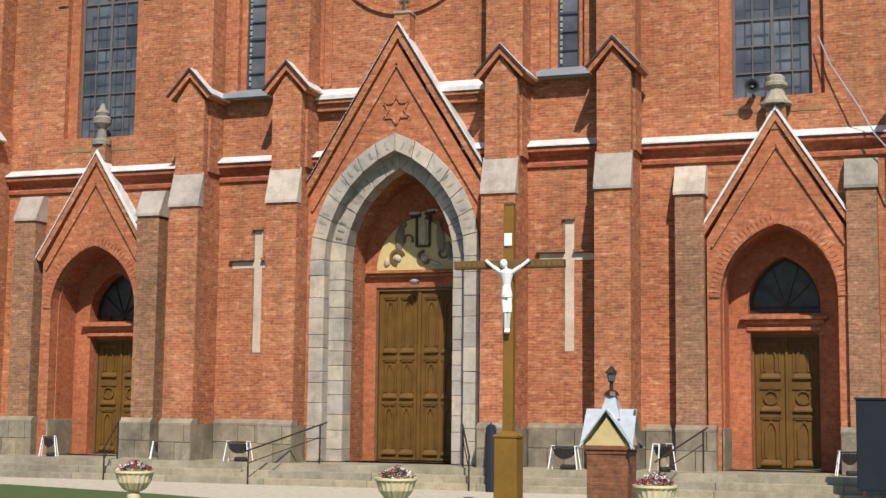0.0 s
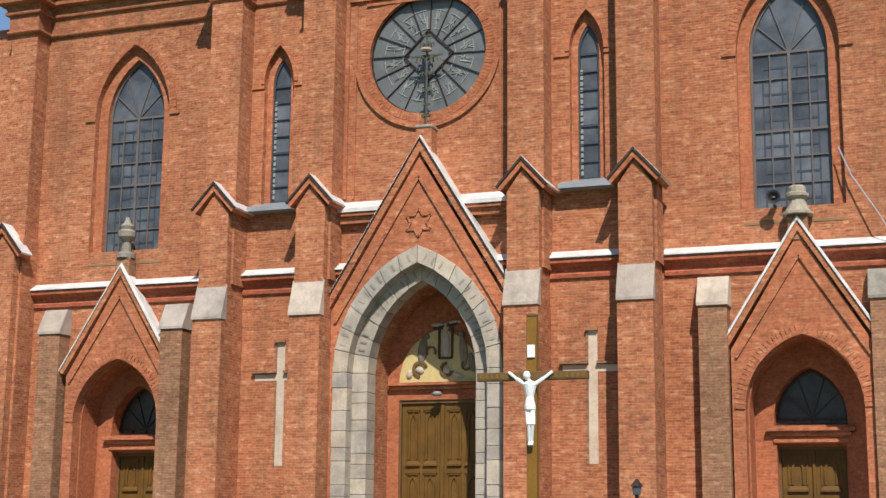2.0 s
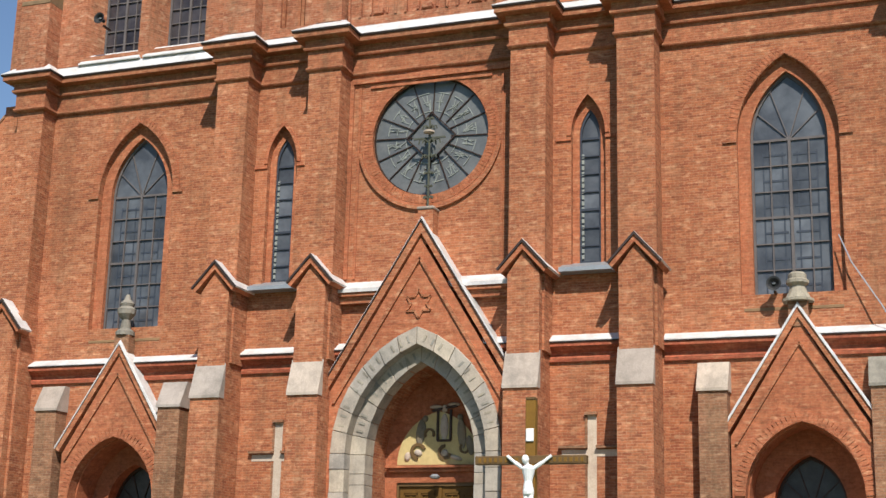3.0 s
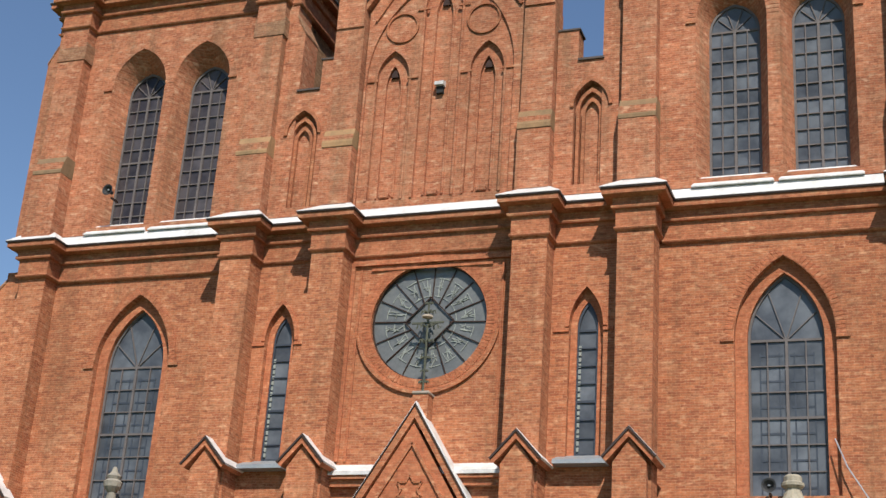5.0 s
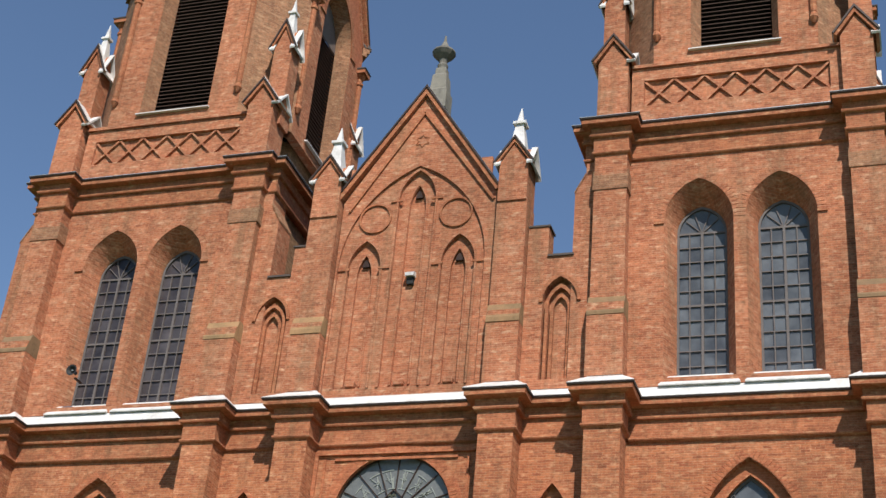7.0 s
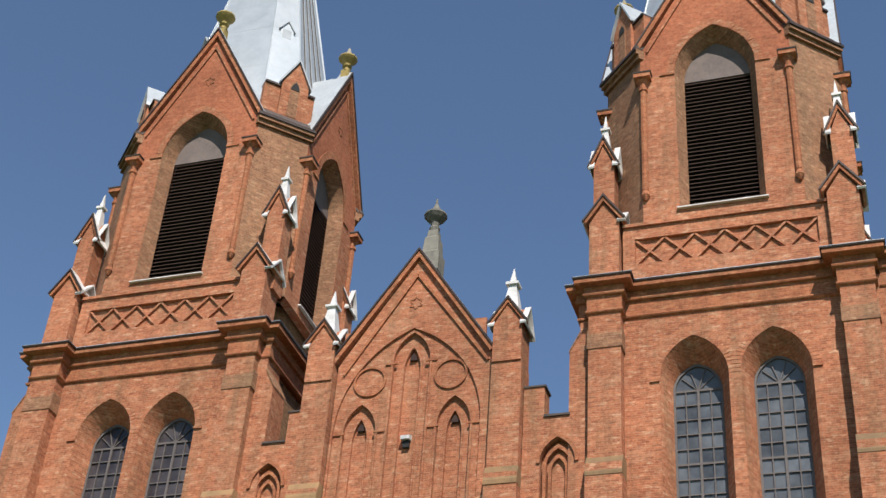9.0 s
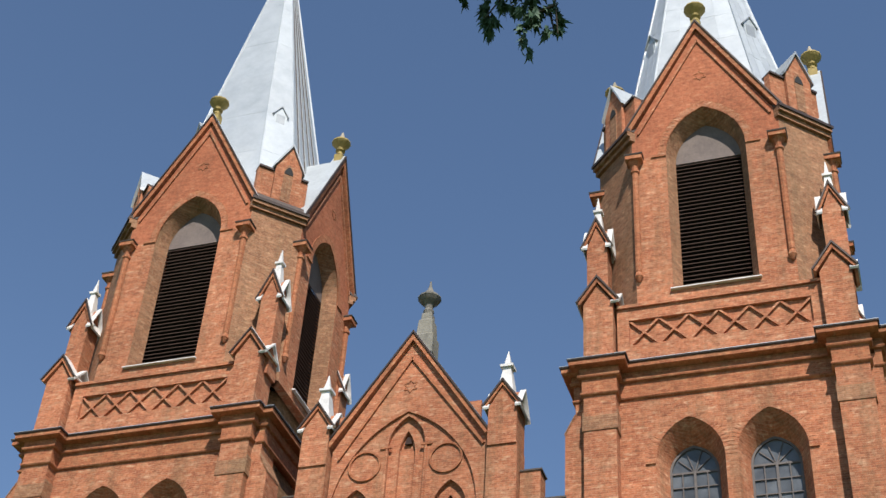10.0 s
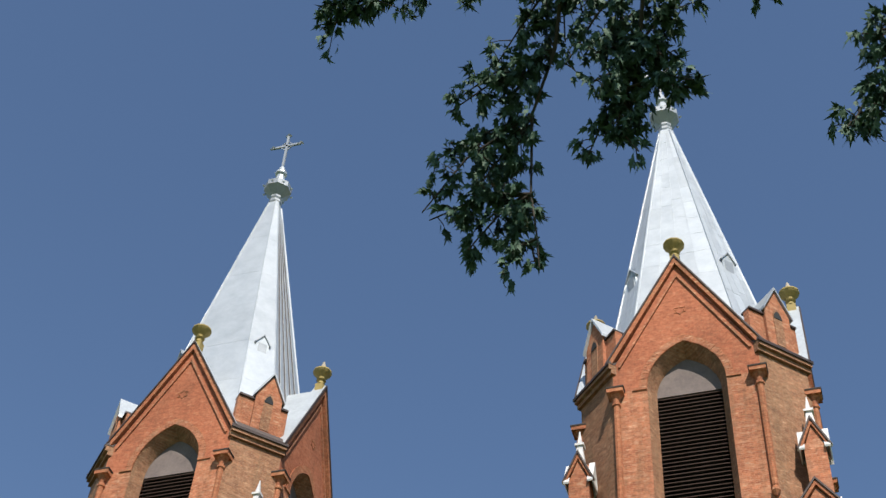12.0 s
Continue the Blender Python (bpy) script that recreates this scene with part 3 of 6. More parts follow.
for x in BX: buttress(x)
for s in (-1, 1):
    bm = fresh()
    box(bm, 13.65 * s, 14.75 * s, -0.35, 1.5, 0.5, 11.0)
    box(bm, 13.7 * s, 14.7 * s, -0.25, 1.5, 11.0, 18.3)
    b = part("buttress", bm, BRICK, church)
    gable_trim(b, 14.2 * s, 0.65, 10.3, 11.1, -0.75, -0.2, 0.14, metal=FLASHING, brick=BRICK_NEW)
    bm = fresh()
    prism(bm, [(14.2 * s - 0.46, 0.5), (14.2 * s + 0.46, 0.5), (14.2 * s + 0.46, 10.35), (14.2 * s, 11.05), (14.2 * s - 0.46, 10.35)], -0.65, -0.35)
    part("lower_shaft", bm, BRICK, b)
    bm = fresh()
    prism(bm, [(14.6 * s, 0.5), (16.2 * s, 0.5), (16.2 * s, 17.2), (15.5 * s, 17.95), (15.5 * s, 18.3), (14.6 * s, 18.3)], 0.1, 1.5)
    fb = part("flank_buttress", bm, BRICK, church)
    bm = fresh()
    slab(bm, [(16.22 * s, 0.07, 17.15), (16.22 * s, 0.07, 17.26), (15.5 * s, 0.07, 18.04), (15.5 * s, 0.07, 17.93)], (0, 1.45, 0))
    part("weathering_slab", bm, BRICK_BROWN, fb)
    for xo in (8.22, 12.62):
        bm = fresh()
        box(bm, xo * s - 0.38, xo * s + 0.38, -0.1, TW, 0.5, 7.9)
        b = part("portal_buttress", bm, BRICK_BROWN, church, "narrow weathered brown brick buttress")
        bm = fresh()
        x0 = xo * s - 0.42
        slab(bm, [(x0, -0.16, 7.85), (x0, -0.16, 7.93), (x0, 0.2, 8.66), (x0, TW, 8.66), (x0, TW, 7.85)], (0.84, 0, 0))
        part("weathering_slab", bm, SLAB if s < 0 or xo < 10 else GREYSTONE, b)

# main cornice, wrapped round the buttresses
def cornice_run(name, args, metal, brick=None):
    mc, lip, cap = fresh(), fresh(), fresh()
    cornice(mc, lip, cap, *args)
    run = part(name, mc, brick or BRICK_TRIM, church)
    part("cornice_lip", lip, DARK_EDGE, run, "dark sheet metal edge")
    part("cornice_flashing", cap, metal, run, "white sheet metal capping" if metal is FLASHING else "grey sheet metal capping")


def course_run(args):
    """A low string course: two brick steps, a dark edge and a sloped white capping."""
    x0, x1, yf, yb, z0, z1 = args
    bm, lip, cap = fresh(), fresh(), fresh()
    loft(bm, [(x0, x1, yf - q, yb, z) for q, z in ((0.08, z0), (0.09, z0 + 0.10), (0.06, z0 + 0.14), (0.06, z0 + 0.24), (0.20, z0 + 0.36), (0.27, z0 + 0.40), (0.27, z0 + 0.50))])
    loft(lip, [(x0, x1, yf - q, yb, z) for q, z in ((0.30, z0 + 0.50), (0.31, z0 + 0.54))])
    loft(cap, [(x0, x1, yf - q, yb, z) for q, z in ((0.305, z0 + 0.54), (0.305, z0 + 0.57), (-0.02, z1 + 0.04))])
    run = part("string_course", bm, BRICK_RED, church)
    part("course_lip", lip, DARK_EDGE, run)
    part("course_flashing", cap, FLASHING, run, "white sheet metal capping")


ZE = 19.12          # lip of the main cornice
for xa, xb, yf, ty in ((BX[1] + 0.54, BX[2] - 0.54, 0, GY), (BX[0] + 0.54, BX[1] - 0.54, 0, -0.1), (BX[2] + 0.54, BX[3] - 0.54, 0, -0.1), (-13.7, BX[0] - 0.54, TW - 0.03, SY), (BX[3] + 0.54, 13.7, TW - 0.03, SY)):
    cornice_run("main_cornice", (xa, xb, yf, 1.0, ZE, 0.0, ty, 0.0, 0.34), FLASHING)
for xc, yf, ty in ((BX[0], -0.8, -0.6), (BX[1], -0.8, -0.55), (BX[2], -0.8, -0.55), (BX[3], -0.8, -0.6), (-14.2, -0.3, -0.25), (14.2, -0.3, -0.25)):
    cornice_run("buttress_cornice", (xc - 0.53, xc + 0.53, yf, 0.1 if abs(xc) < 10 else 1.5, ZE, 1.0, ty, 0.02, 0.46), FLASHING)
for xa, xb, yf in ((BX[0] + 0.47, BX[1] - 0.47, 0), (BX[2] + 0.47, BX[3] - 0.47, 0), (-13.75, BX[0] - 0.47, TW), (BX[3] + 0.47, 13.75, TW), (BX[1] + 0.43, -1.75, -0.14), (1.75, BX[2] - 0.43, -0.14)):
    course_run((xa, xb, yf, TW + 0.3 if yf == TW else 0.3, 8.78, 9.52))
for s in (-1, 1):
    xa, xb = sorted((0.75 * s, BX[1] + 0.46 if s < 0 else BX[2] - 0.46))
    bm = fresh()
    box(bm, xa, xb, -0.22, 0.02, 10.72, 10.92), box(bm, xa, xb, -0.33, 0.02, 10.92, 11.03)
    oc = part("offset_course", bm, BRICK, church)
    bm = fresh()
    slab(bm, [(xa, -0.38, 11.03), (xa, -0.38, 11.14), (xa, 0.02, 11.42), (xa, 0.02, 11.03)], (xb - xa, 0, 0))
    part("offset_flashing", bm, FLASHING, oc, "white sheet metal capping")

# main portal
PY = -0.5
for s in (-1, 1):
    xa, xb = sorted((2.3 * s, BX[1] + 0.43 if s < 0 else BX[2] - 0.43))
    part("portal_shoulder", boxed(xa, xb, PY + 0.1, 0.0, 7.9, 8.78), BRICK, church)
bm = fresh()
hole = arch(0, 2.15, 6.3, 3.15)
m = len(hole) // 2
prism(bm, [(-2.74, 0.5), (-2.15, 0.5), (-2.15, 6.3)] + hole[1:m + 1] + [(0, 12.5), (-2.74, 8.0)], PY, 0.02)
prism(bm, [(2.74, 0.5), (2.15, 0.5), (2.15, 6.3)] + hole[m:-1][::-1] + [(0, 12.5), (2.74, 8.0)], PY, 0.02)
portal = part("portal", bm, BRICK_NEW, church, "gabled portal of painted red brick")
gable_trim(portal, 0.04, 2.85, 7.98, 12.62, PY - 0.11, 0.02, 0.2, 0.12, metal=FLASHING, brick=BRICK, rim_w=0.02)
bm = fresh()
for q in (-1, 1): bar(bm, (q * 2.55, PY - 0.03, 7.75), (0, PY - 0.03, 11.9), 0.09, 0.09)
part("gable_moulding", bm, BRICK, portal)
bm = fresh()
star(bm, 0.0, 10.55, 0.42, PY - 0.05, PY + 0.01)
part("star", bm, BRICK, portal, "six-pointed star outline in brick")


def stones(h_in, h_out, r_in, r_out, y0, y1, spring, foot, courses, n, parent):
    """Jamb stones and arch stones, laid one by one."""
    g = random.Random(int(h_in * 50))
    zs = [foot + (spring - foot) * (i + (g.uniform(-0.3, 0.3) if 0 < i < courses else 0)) / courses for i in range(courses + 1)]
    for s in (-1, 1):
        for i in range(courses):
            bm = fresh()
            d = g.uniform(0, 0.025)
            box(bm, s * h_in, s * (h_out - 0.01 + d * 0.5), y0 - d, y1, zs[i] + 0.005, zs[i + 1] - 0.005)
            part("stone", bevel(bm, 0.012), STONE, parent)
    a, b = arch(0, h_in, spring, r_in, n), arch(0, h_out, spring, r_out, n)
    for i in range(len(a) - 1):
        e = 0.015
        lerp = lambda p, q, t: (p[0] + (q[0] - p[0]) * t, p[1] + (q[1] - p[1]) * t)
        bm = fresh()
        d = g.uniform(0, 0.02)
        prism(bm, [lerp(a[i], a[i + 1], e), lerp(a[i], a[i + 1], 1 - e), lerp(b[i], b[i + 1], 1 - e), lerp(b[i], b[i + 1], e)], y0 - d, y1)
        part("stone", bevel(bm, 0.01), STONE, parent)


bm = fresh()
band(bm, 0, 2.13, 2.5, 6.3, 3.1, 3.5, PY - 0.06, PY + 0.3, 0.58)
outer = part("stone_arch", bm, GREYSTONE, church, "grey granite outer arch and jambs")
stones(2.1, 2.56, 3.07, 3.57, PY - 0.1, PY + 0.3, 6.3, 0.6, 11, 7, outer)
bm = fresh()
band(bm, 0, 1.68, 2.14, 6.3, 2.66, 3.1, PY + 0.34, 0.4, 0.58)
inner = part("stone_arch", bm, GREYSTONE, church, "grey granite inner arch and jambs")
stones(1.64, 2.16, 2.62, 3.1, PY + 0.3, 0.4, 6.3, 0.6, 13, 7, inner)

# worn carved lettering on the arch, as plain bars
for h, r, y in ((2.33, 3.3, PY - 0.125), (1.9, 2.86, PY + 0.275)):
    pts = arch(0, h, 6.3, r, 16)
    for i, (x, z) in enumerate(pts):
        if i in (0, 1, 2, 6, 12, 16, 20, 21, 25, 30, 31, 32): continue
        x2, z2 = pts[i + 1]
        ln = math.hypot(x2 - x, z2 - z)
        ux, uz = (z2 - z) / ln, -(x2 - x) / ln
        bm = fresh()
        bar(bm, (x - ux * 0.1, y, z - uz * 0.1), (x + ux * 0.1, y, z + uz * 0.1), 0.06, 0.012)
        part("carved_bar", bm, GREYSTONE, outer)

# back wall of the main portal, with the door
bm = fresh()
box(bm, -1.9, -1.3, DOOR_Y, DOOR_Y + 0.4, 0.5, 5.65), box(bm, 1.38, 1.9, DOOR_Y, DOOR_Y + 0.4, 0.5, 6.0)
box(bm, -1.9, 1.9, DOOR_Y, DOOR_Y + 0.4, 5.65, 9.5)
# the recess's shade is put into this wall's redder tone
part("portal_back_wall", bm, PORTAL_SHADE_RED, church)
bm = fresh()
box(bm, -1.6, 1.6, DOOR_Y - 0.22, DOOR_Y, 6.05, 6.13), box(bm, -1.5, 1.5, DOOR_Y - 0.14, DOOR_Y, 5.95, 6.05)
part("lintel_moulding", bevel(bm, 0.015), BRICK_NEW, church)


def door_leaf(parent, x0, x1, z0, z1, y, rows, round_panels=False):
    w = x1 - x0
    leaf = part("door_leaf", bevel(boxed(x0, x1, y, y + 0.09, z0, z1), 0.01), DOORWOOD, parent)
    for c in range(2 if not round_panels else 1):
        pw = (w - 0.18) / (2 if not round_panels else 1)
        xa = x0 + 0.09 + c * pw + 0.05
        xb = xa + pw - 0.1
        for a, b in rows:
            za, zb = z0 + (z1 - z0) * a, z0 + (z1 - z0) * b
            bm = fresh()
            loft(bm, [(xa, xb, y - 0.07, y, za), (xa, xb, y - 0.07, y, za + 0.06), (xa + 0.08, xb - 0.08, y - 0.015, y, za + 0.17)])
            part("panel_ledge", bevel(bm, 0.012), DOORWOOD, leaf)
            bm = fresh()
            xc, hw = (xa + xb) / 2, (xb - xa) / 2
            if round_panels and b - a < 0.25:
                ring(bm, xc, (za + zb) / 2 + 0.05, hw * 0.55, hw * 0.72, y - 0.05, y, 20)
                box(bm, xa, xb, y - 0.04, y, zb - 0.06, zb)
            else:
                box(bm, xa + 0.01, xb - 0.01, y - 0.06, y, zb - 0.05, zb), box(bm, xa + 0.04, xb - 0.04, y - 0.045, y, zb - 0.10, zb - 0.05)
                band(bm, xc, hw * 0.42, hw * 0.62, zb - 0.46, 0.28, 0.34, y - 0.045, y, za + 0.2, 5)
                for q in (-1, 1): box(bm, xc + q * hw * 0.80, xc + q * hw * 0.95, y - 0.03, y, za + 0.2, zb - 0.10)
            part("panel_tracery", bm, DOORWOOD, leaf)
    return leaf


bm = fresh()
box(bm, -1.3, -1.24, DOOR_Y + 0.05, DOOR_Y + 0.3, 0.6, 5.65), box(bm, 1.32, 1.38, DOOR_Y + 0.05, DOOR_Y + 0.3, 0.6, 5.65), box(bm, -1.24, 1.32, DOOR_Y + 0.05, DOOR_Y + 0.3, 5.55, 5.65)
main_door = part("main_door", bm, WOOD_DARK, church, "closed double door of ochre painted panelled wood")
for s in (-1, 1):
    a, b = sorted((0.04 + 0.012 * s, 0.04 + 1.275 * s))
    door_leaf(main_door, a, b, 0.62, 5.55, DOOR_Y + 0.12, ((0.03, 0.34), (0.36, 0.60), (0.63, 0.97)))
bm = fresh()
box(bm, -0.02, 0.1, DOOR_Y + 0.04, DOOR_Y + 0.13, 0.62, 5.5)
part("cover_strip", bevel(bm, 0.02), DOORWOOD, main_door)
part("door_lamp", lathed([(0.03, 0), (0.13, 0.02), (0.16, 0.07), (0.08, 0.14)], (0, DOOR_Y - 0.28, 5.72), 10), LEAD, church, "small grey lamp above the door")

# carved relief over the main door: plain forms on a cream ground
bm = fresh()
prism(bm, arch(0, 1.28, 6.16, 1.55, 10), DOOR_Y - 0.05, DOOR_Y)
relief = part("relief", bm, OCHRE, church, "cream painted tympanum relief with plain dark-edged carved forms")


def carved(at, size, lean, mat):
    """A rounded upright form in low relief."""
    bm = fresh()
    m = Matrix.Translation((at[0], DOOR_Y - 0.06, at[1])) @ Matrix.Rotation(lean, 4, "Y") @ Matrix.Diagonal((size[0], 0.07, size[1], 1))
    bmesh.ops.create_icosphere(bm, subdivisions=2, radius=1.0, matrix=m)
    part("carved_form", bm, mat, relief)


def carved_ring(x, z, r, turn, mat):
    bm = fresh()
    ring(bm, x, z, r * 0.62, r, DOOR_Y - 0.11, DOOR_Y - 0.04, 12, turn, turn + 4.4)
    part("carved_form", bm, mat, relief)


# the bowed forms low down, the upright ones above, the tall one in the middle
for x, z, r, turn in ((-0.62, 6.55, 0.24, 0.3), (0.22, 6.52, 0.22, 1.6), (-0.28, 7.05, 0.17, -0.6), (0.82, 6.62, 0.16, 2.2)): carved_ring(x, z, r, turn, WOOD_DARK)
for x, z, w, h, lean in ((-0.62, 6.5, 0.13, 0.1, 0.3), (0.2, 6.48, 0.12, 0.12, -0.4), (-0.95, 6.4, 0.1, 0.14, 0.2), (0.55, 6.35, 0.2, 0.07, 0.3)): carved((x, z), (w, h), lean, PALE)
for x, z, w, h, lean in ((-0.55, 7.1, 0.15, 0.42, 0.12), (-0.42, 7.5, 0.09, 0.1, 0.0), (0.72, 7.05, 0.14, 0.46, -0.1), (0.66, 7.52, 0.09, 0.1, 0.0), (0.98, 6.7, 0.12, 0.3, -0.2)): carved((x, z), (w, h), lean, PLINTH)
bm = fresh()
for a, b in (((-0.02, 6.85), (-0.02, 7.75)), ((0.38, 6.85), (0.38, 7.75)), ((-0.02, 6.85), (0.38, 6.85)), ((-0.2, 7.72), (0.56, 7.86))): bar(bm, (a[0], DOOR_Y - 0.08, a[1]), (b[0], DOOR_Y - 0.08, b[1]), 0.06, 0.08)
part("carved_form", bm, IRON, relief)
for x, z, w, h in ((0.18, 7.25, 0.13, 0.4), (0.18, 7.78, 0.1, 0.12), (-0.1, 7.84, 0.2, 0.06), (0.46, 7.9, 0.2, 0.06)): carved((x, z), (w, h), 0.0, PALE)

# side portals
for s in (-1, 1):
    xc = PORTAL_X[s]
    y0 = 0.08
    dz = 0.25 if s > 0 else 0.12
    hole = arch(xc, 1.5, 5.1, 1.92)
    m = len(hole) // 2
    bm = fresh()
    prism(bm, [(xc - 1.84, 0.5), (xc - 1.5, 0.5)] + hole[:m + 1] + [(xc, 9.45 + dz), (xc - 1.84, 6.4 + dz)], y0, TW + 0.01)
    prism(bm, [(xc + 1.84, 0.5), (xc + 1.5, 0.5)] + hole[m:][::-1] + [(xc, 9.45 + dz), (xc + 1.84, 6.4 + dz)], y0, TW + 0.01)
    p = part("side_portal", bm, BRICK_NEW, church, "gabled side portal of painted red brick")
    gable_trim(p, xc, 1.92, 6.45 + dz, 9.5 + dz, y0 - 0.09, TW + 0.02, 0.16, 0.0, metal=FLASHING, brick=BRICK, rim=FLASHING, rim_w=0.022)
    bm = fresh()
    for q in (-1, 1): bar(bm, (xc + q * 1.7, y0 - 0.03, 6.2 + dz), (xc, y0 - 0.03, 8.85 + dz), 0.07, 0.08)
    part("gable_moulding", bm, BRICK, p)
    bm = fresh()
    band(bm, xc, 1.5, 1.62, 5.1, 1.92, 2.05, y0 - 0.03, y0 + 0.02)
    arc = part("arch_edge", bm, BRICK_NEW, p)
    brick_arc(arc, arch(xc, 1.52, 5.1, 1.94, 22), 0.25, y0 - 0.032, y0 + 0.01, BRICK_NEW)
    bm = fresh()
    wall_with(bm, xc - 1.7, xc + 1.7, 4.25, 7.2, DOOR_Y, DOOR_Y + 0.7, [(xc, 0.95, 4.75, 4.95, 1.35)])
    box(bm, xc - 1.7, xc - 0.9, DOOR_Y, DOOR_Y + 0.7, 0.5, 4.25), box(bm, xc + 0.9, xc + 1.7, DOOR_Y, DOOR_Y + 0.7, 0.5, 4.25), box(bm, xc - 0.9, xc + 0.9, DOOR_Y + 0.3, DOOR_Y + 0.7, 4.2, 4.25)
    # same shade-toned red on the side portal's back wall
    part("portal_back_wall", bm, PORTAL_SHADE_RED, church)
    # added lining whose redder tone stands for shade inside the arch
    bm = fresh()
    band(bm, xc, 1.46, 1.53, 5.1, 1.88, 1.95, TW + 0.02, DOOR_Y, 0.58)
    part("portal_lining", bm, PORTAL_SHADE_RED, church, "thin red lining added over the portal reveal for its shade")
    bm = fresh()
    box(bm, xc - 1.15, xc + 1.15, DOOR_Y - 0.2, DOOR_Y, 4.58, 4.68), box(bm, xc - 1.05, xc + 1.05, DOOR_Y - 0.1, DOOR_Y, 4.46, 4.58), box(bm, xc - 0.98, xc + 0.98, DOOR_Y - 0.06, DOOR_Y, 4.28, 4.38)
    part("lintel_moulding", bevel(bm, 0.012), BRICK_NEW, church)
    # fanlight panes carry the portal's shade in their colour
    glazing(church, xc, 0.95, 4.75, 4.95, 1.35, DOOR_Y + 0.5, 4, 1, "dark pointed fanlight over the side door", True, SHADEPANE, IRON)
    bm = fresh()
    box(bm, xc - 0.9, xc - 0.85, DOOR_Y + 0.4, DOOR_Y + 0.65, 0.6, 4.2), box(bm, xc + 0.85, xc + 0.9, DOOR_Y + 0.4, DOOR_Y + 0.65, 0.6, 4.2), box(bm, xc - 0.85, xc + 0.85, DOOR_Y + 0.4, DOOR_Y + 0.65, 4.12, 4.2)
    d = part("side_door", bm, WOOD_DARK, church, "closed double side door of ochre painted panelled wood")
    for q in (-1, 1):
        a, b = sorted((xc + 0.01 * q, xc + 0.845 * q))
        door_leaf(d, a, b, 0.62, 4.12, DOOR_Y + 0.46, ((0.02, 0.40), (0.43, 0.62), (0.68, 0.97)), True)
    bm = fresh()
    box(bm, xc - 0.04, xc + 0.04, DOOR_Y + 0.4, DOOR_Y + 0.47, 0.62, 4.1)
    part("cover_strip", bevel(bm, 0.015), DOORWOOD, d)
    # stone urn on the gable's point
    part("finial_base", bevel(boxed(xc - 0.26, xc + 0.26, 0.05, 0.5, 9.5, 10.2), 0.02), BRICK_BROWN, church)
    whole = [(0.3, 0), (0.3, 0.12), (0.17, 0.22), (0.13, 0.5), (0.28, 0.68), (0.3, 0.84), (0.2, 0.92), (0.24, 1.02), (0.12, 1.14), (0.05, 1.32)]
    broken = [(0.42, 0), (0.42, 0.07), (0.34, 0.1), (0.25, 0.26), (0.2, 0.42), (0.3, 0.5), (0.3, 0.58), (0.24, 0.62), (0.24, 0.74), (0.18, 0.8)]
    part("stone_urn", lathed(whole if s < 0 else broken, (xc, 0.25, 10.2), 12), GREYSTONE, church, "weathered grey stone urn finial" if s < 0 else "broken grey stone urn stump")
    # stone foot of the reveal
    part("reveal_plinth", bevel(boxed(xc - 1.475, xc - 1.42, 0.04, DOOR_Y - 0.02, 0.58, 1.68), 0.01), PLINTH, church)

# cross-shaped plaster niches
for s in (-1, 1):
    x = 4.72 * s + 0.22
    bm = fresh()
    box(bm, x - 0.125, x + 0.125, -0.012, 0.01, 3.7, 7.3), box(bm, x - 0.85, x - 0.125, -0.012, 0.01, 6.18, 6.37), box(bm, x + 0.125, x + 0.75, -0.012, 0.01, 6.18, 6.37)
    cr = part("wall_cross", bm, PALE, church, "pale plaster cross let into the brick wall")
    # ledges added to cast a recess's shade; brown strips stand for its shaded side
    bm = fresh()
    box(bm, x - 0.19, x - 0.125, -0.03, 0.01, 3.7, 6.12), box(bm, x - 0.92, x - 0.125, -0.14, 0.01, 6.4, 6.47), box(bm, x - 0.19, x - 0.125, -0.04, 0.01, 6.47, 7.3), box(bm, x - 0.19, x + 0.15, -0.12, 0.01, 7.3, 7.38), box(bm, x + 0.125, x + 0.8, -0.14, 0.01, 6.4, 6.47)
    part("niche_edge", bm, BRICK_BROWN, cr)

# pedestal and iron finial in front of the rose
bm = fresh()
box(bm, -0.14, 0.34, -0.45, 0.0, 12.3, 13.35)
part("finial_pedestal", bm, BRICK, church)
part("pedestal_cap", bevel(boxed(-0.17, 0.37, -0.49, 0.03, 13.35, 13.45), 0.03), SLAB, church)
FX = 0.09
bm = fresh()
tube(bm, [(FX, -0.25, 13.45), (FX, -0.25, 16.2)], 0.035)
for z, w in ((13.75, 0.13), (14.1, 0.1), (14.5, 0.12), (15.0, 0.2), (15.45, 0.3), (15.9, 0.2), (16.2, 0.1)):
    for k in range(6):
        a = math.pi * k / 3
        bar(bm, (FX, -0.25, z), (FX + w * math.cos(a), -0.25 + 0.4 * w * math.sin(a), z + w * 0.45), 0.035, 0.03)
        bar(bm, (FX + w * math.cos(a), -0.25 + 0.4 * w * math.sin(a), z + w * 0.45), (FX + w * 1.15 * math.cos(a), -0.25 + 0.4 * w * math.sin(a), z - w * 0.1), 0.04, 0.02)
bar(bm, (FX - 0.5, -0.25, 15.6), (FX + 0.5, -0.25, 15.6), 0.05, 0.05)
fin = part("iron_finial", bm, VERDIGRIS, church, "verdigris flowered iron finial cross")
part("hub", lathed([(0.04, 0), (0.17, 0.03), (0.17, 0.08), (0.05, 0.12)], (FX, -0.3, 15.72), 12), PALE, fin)

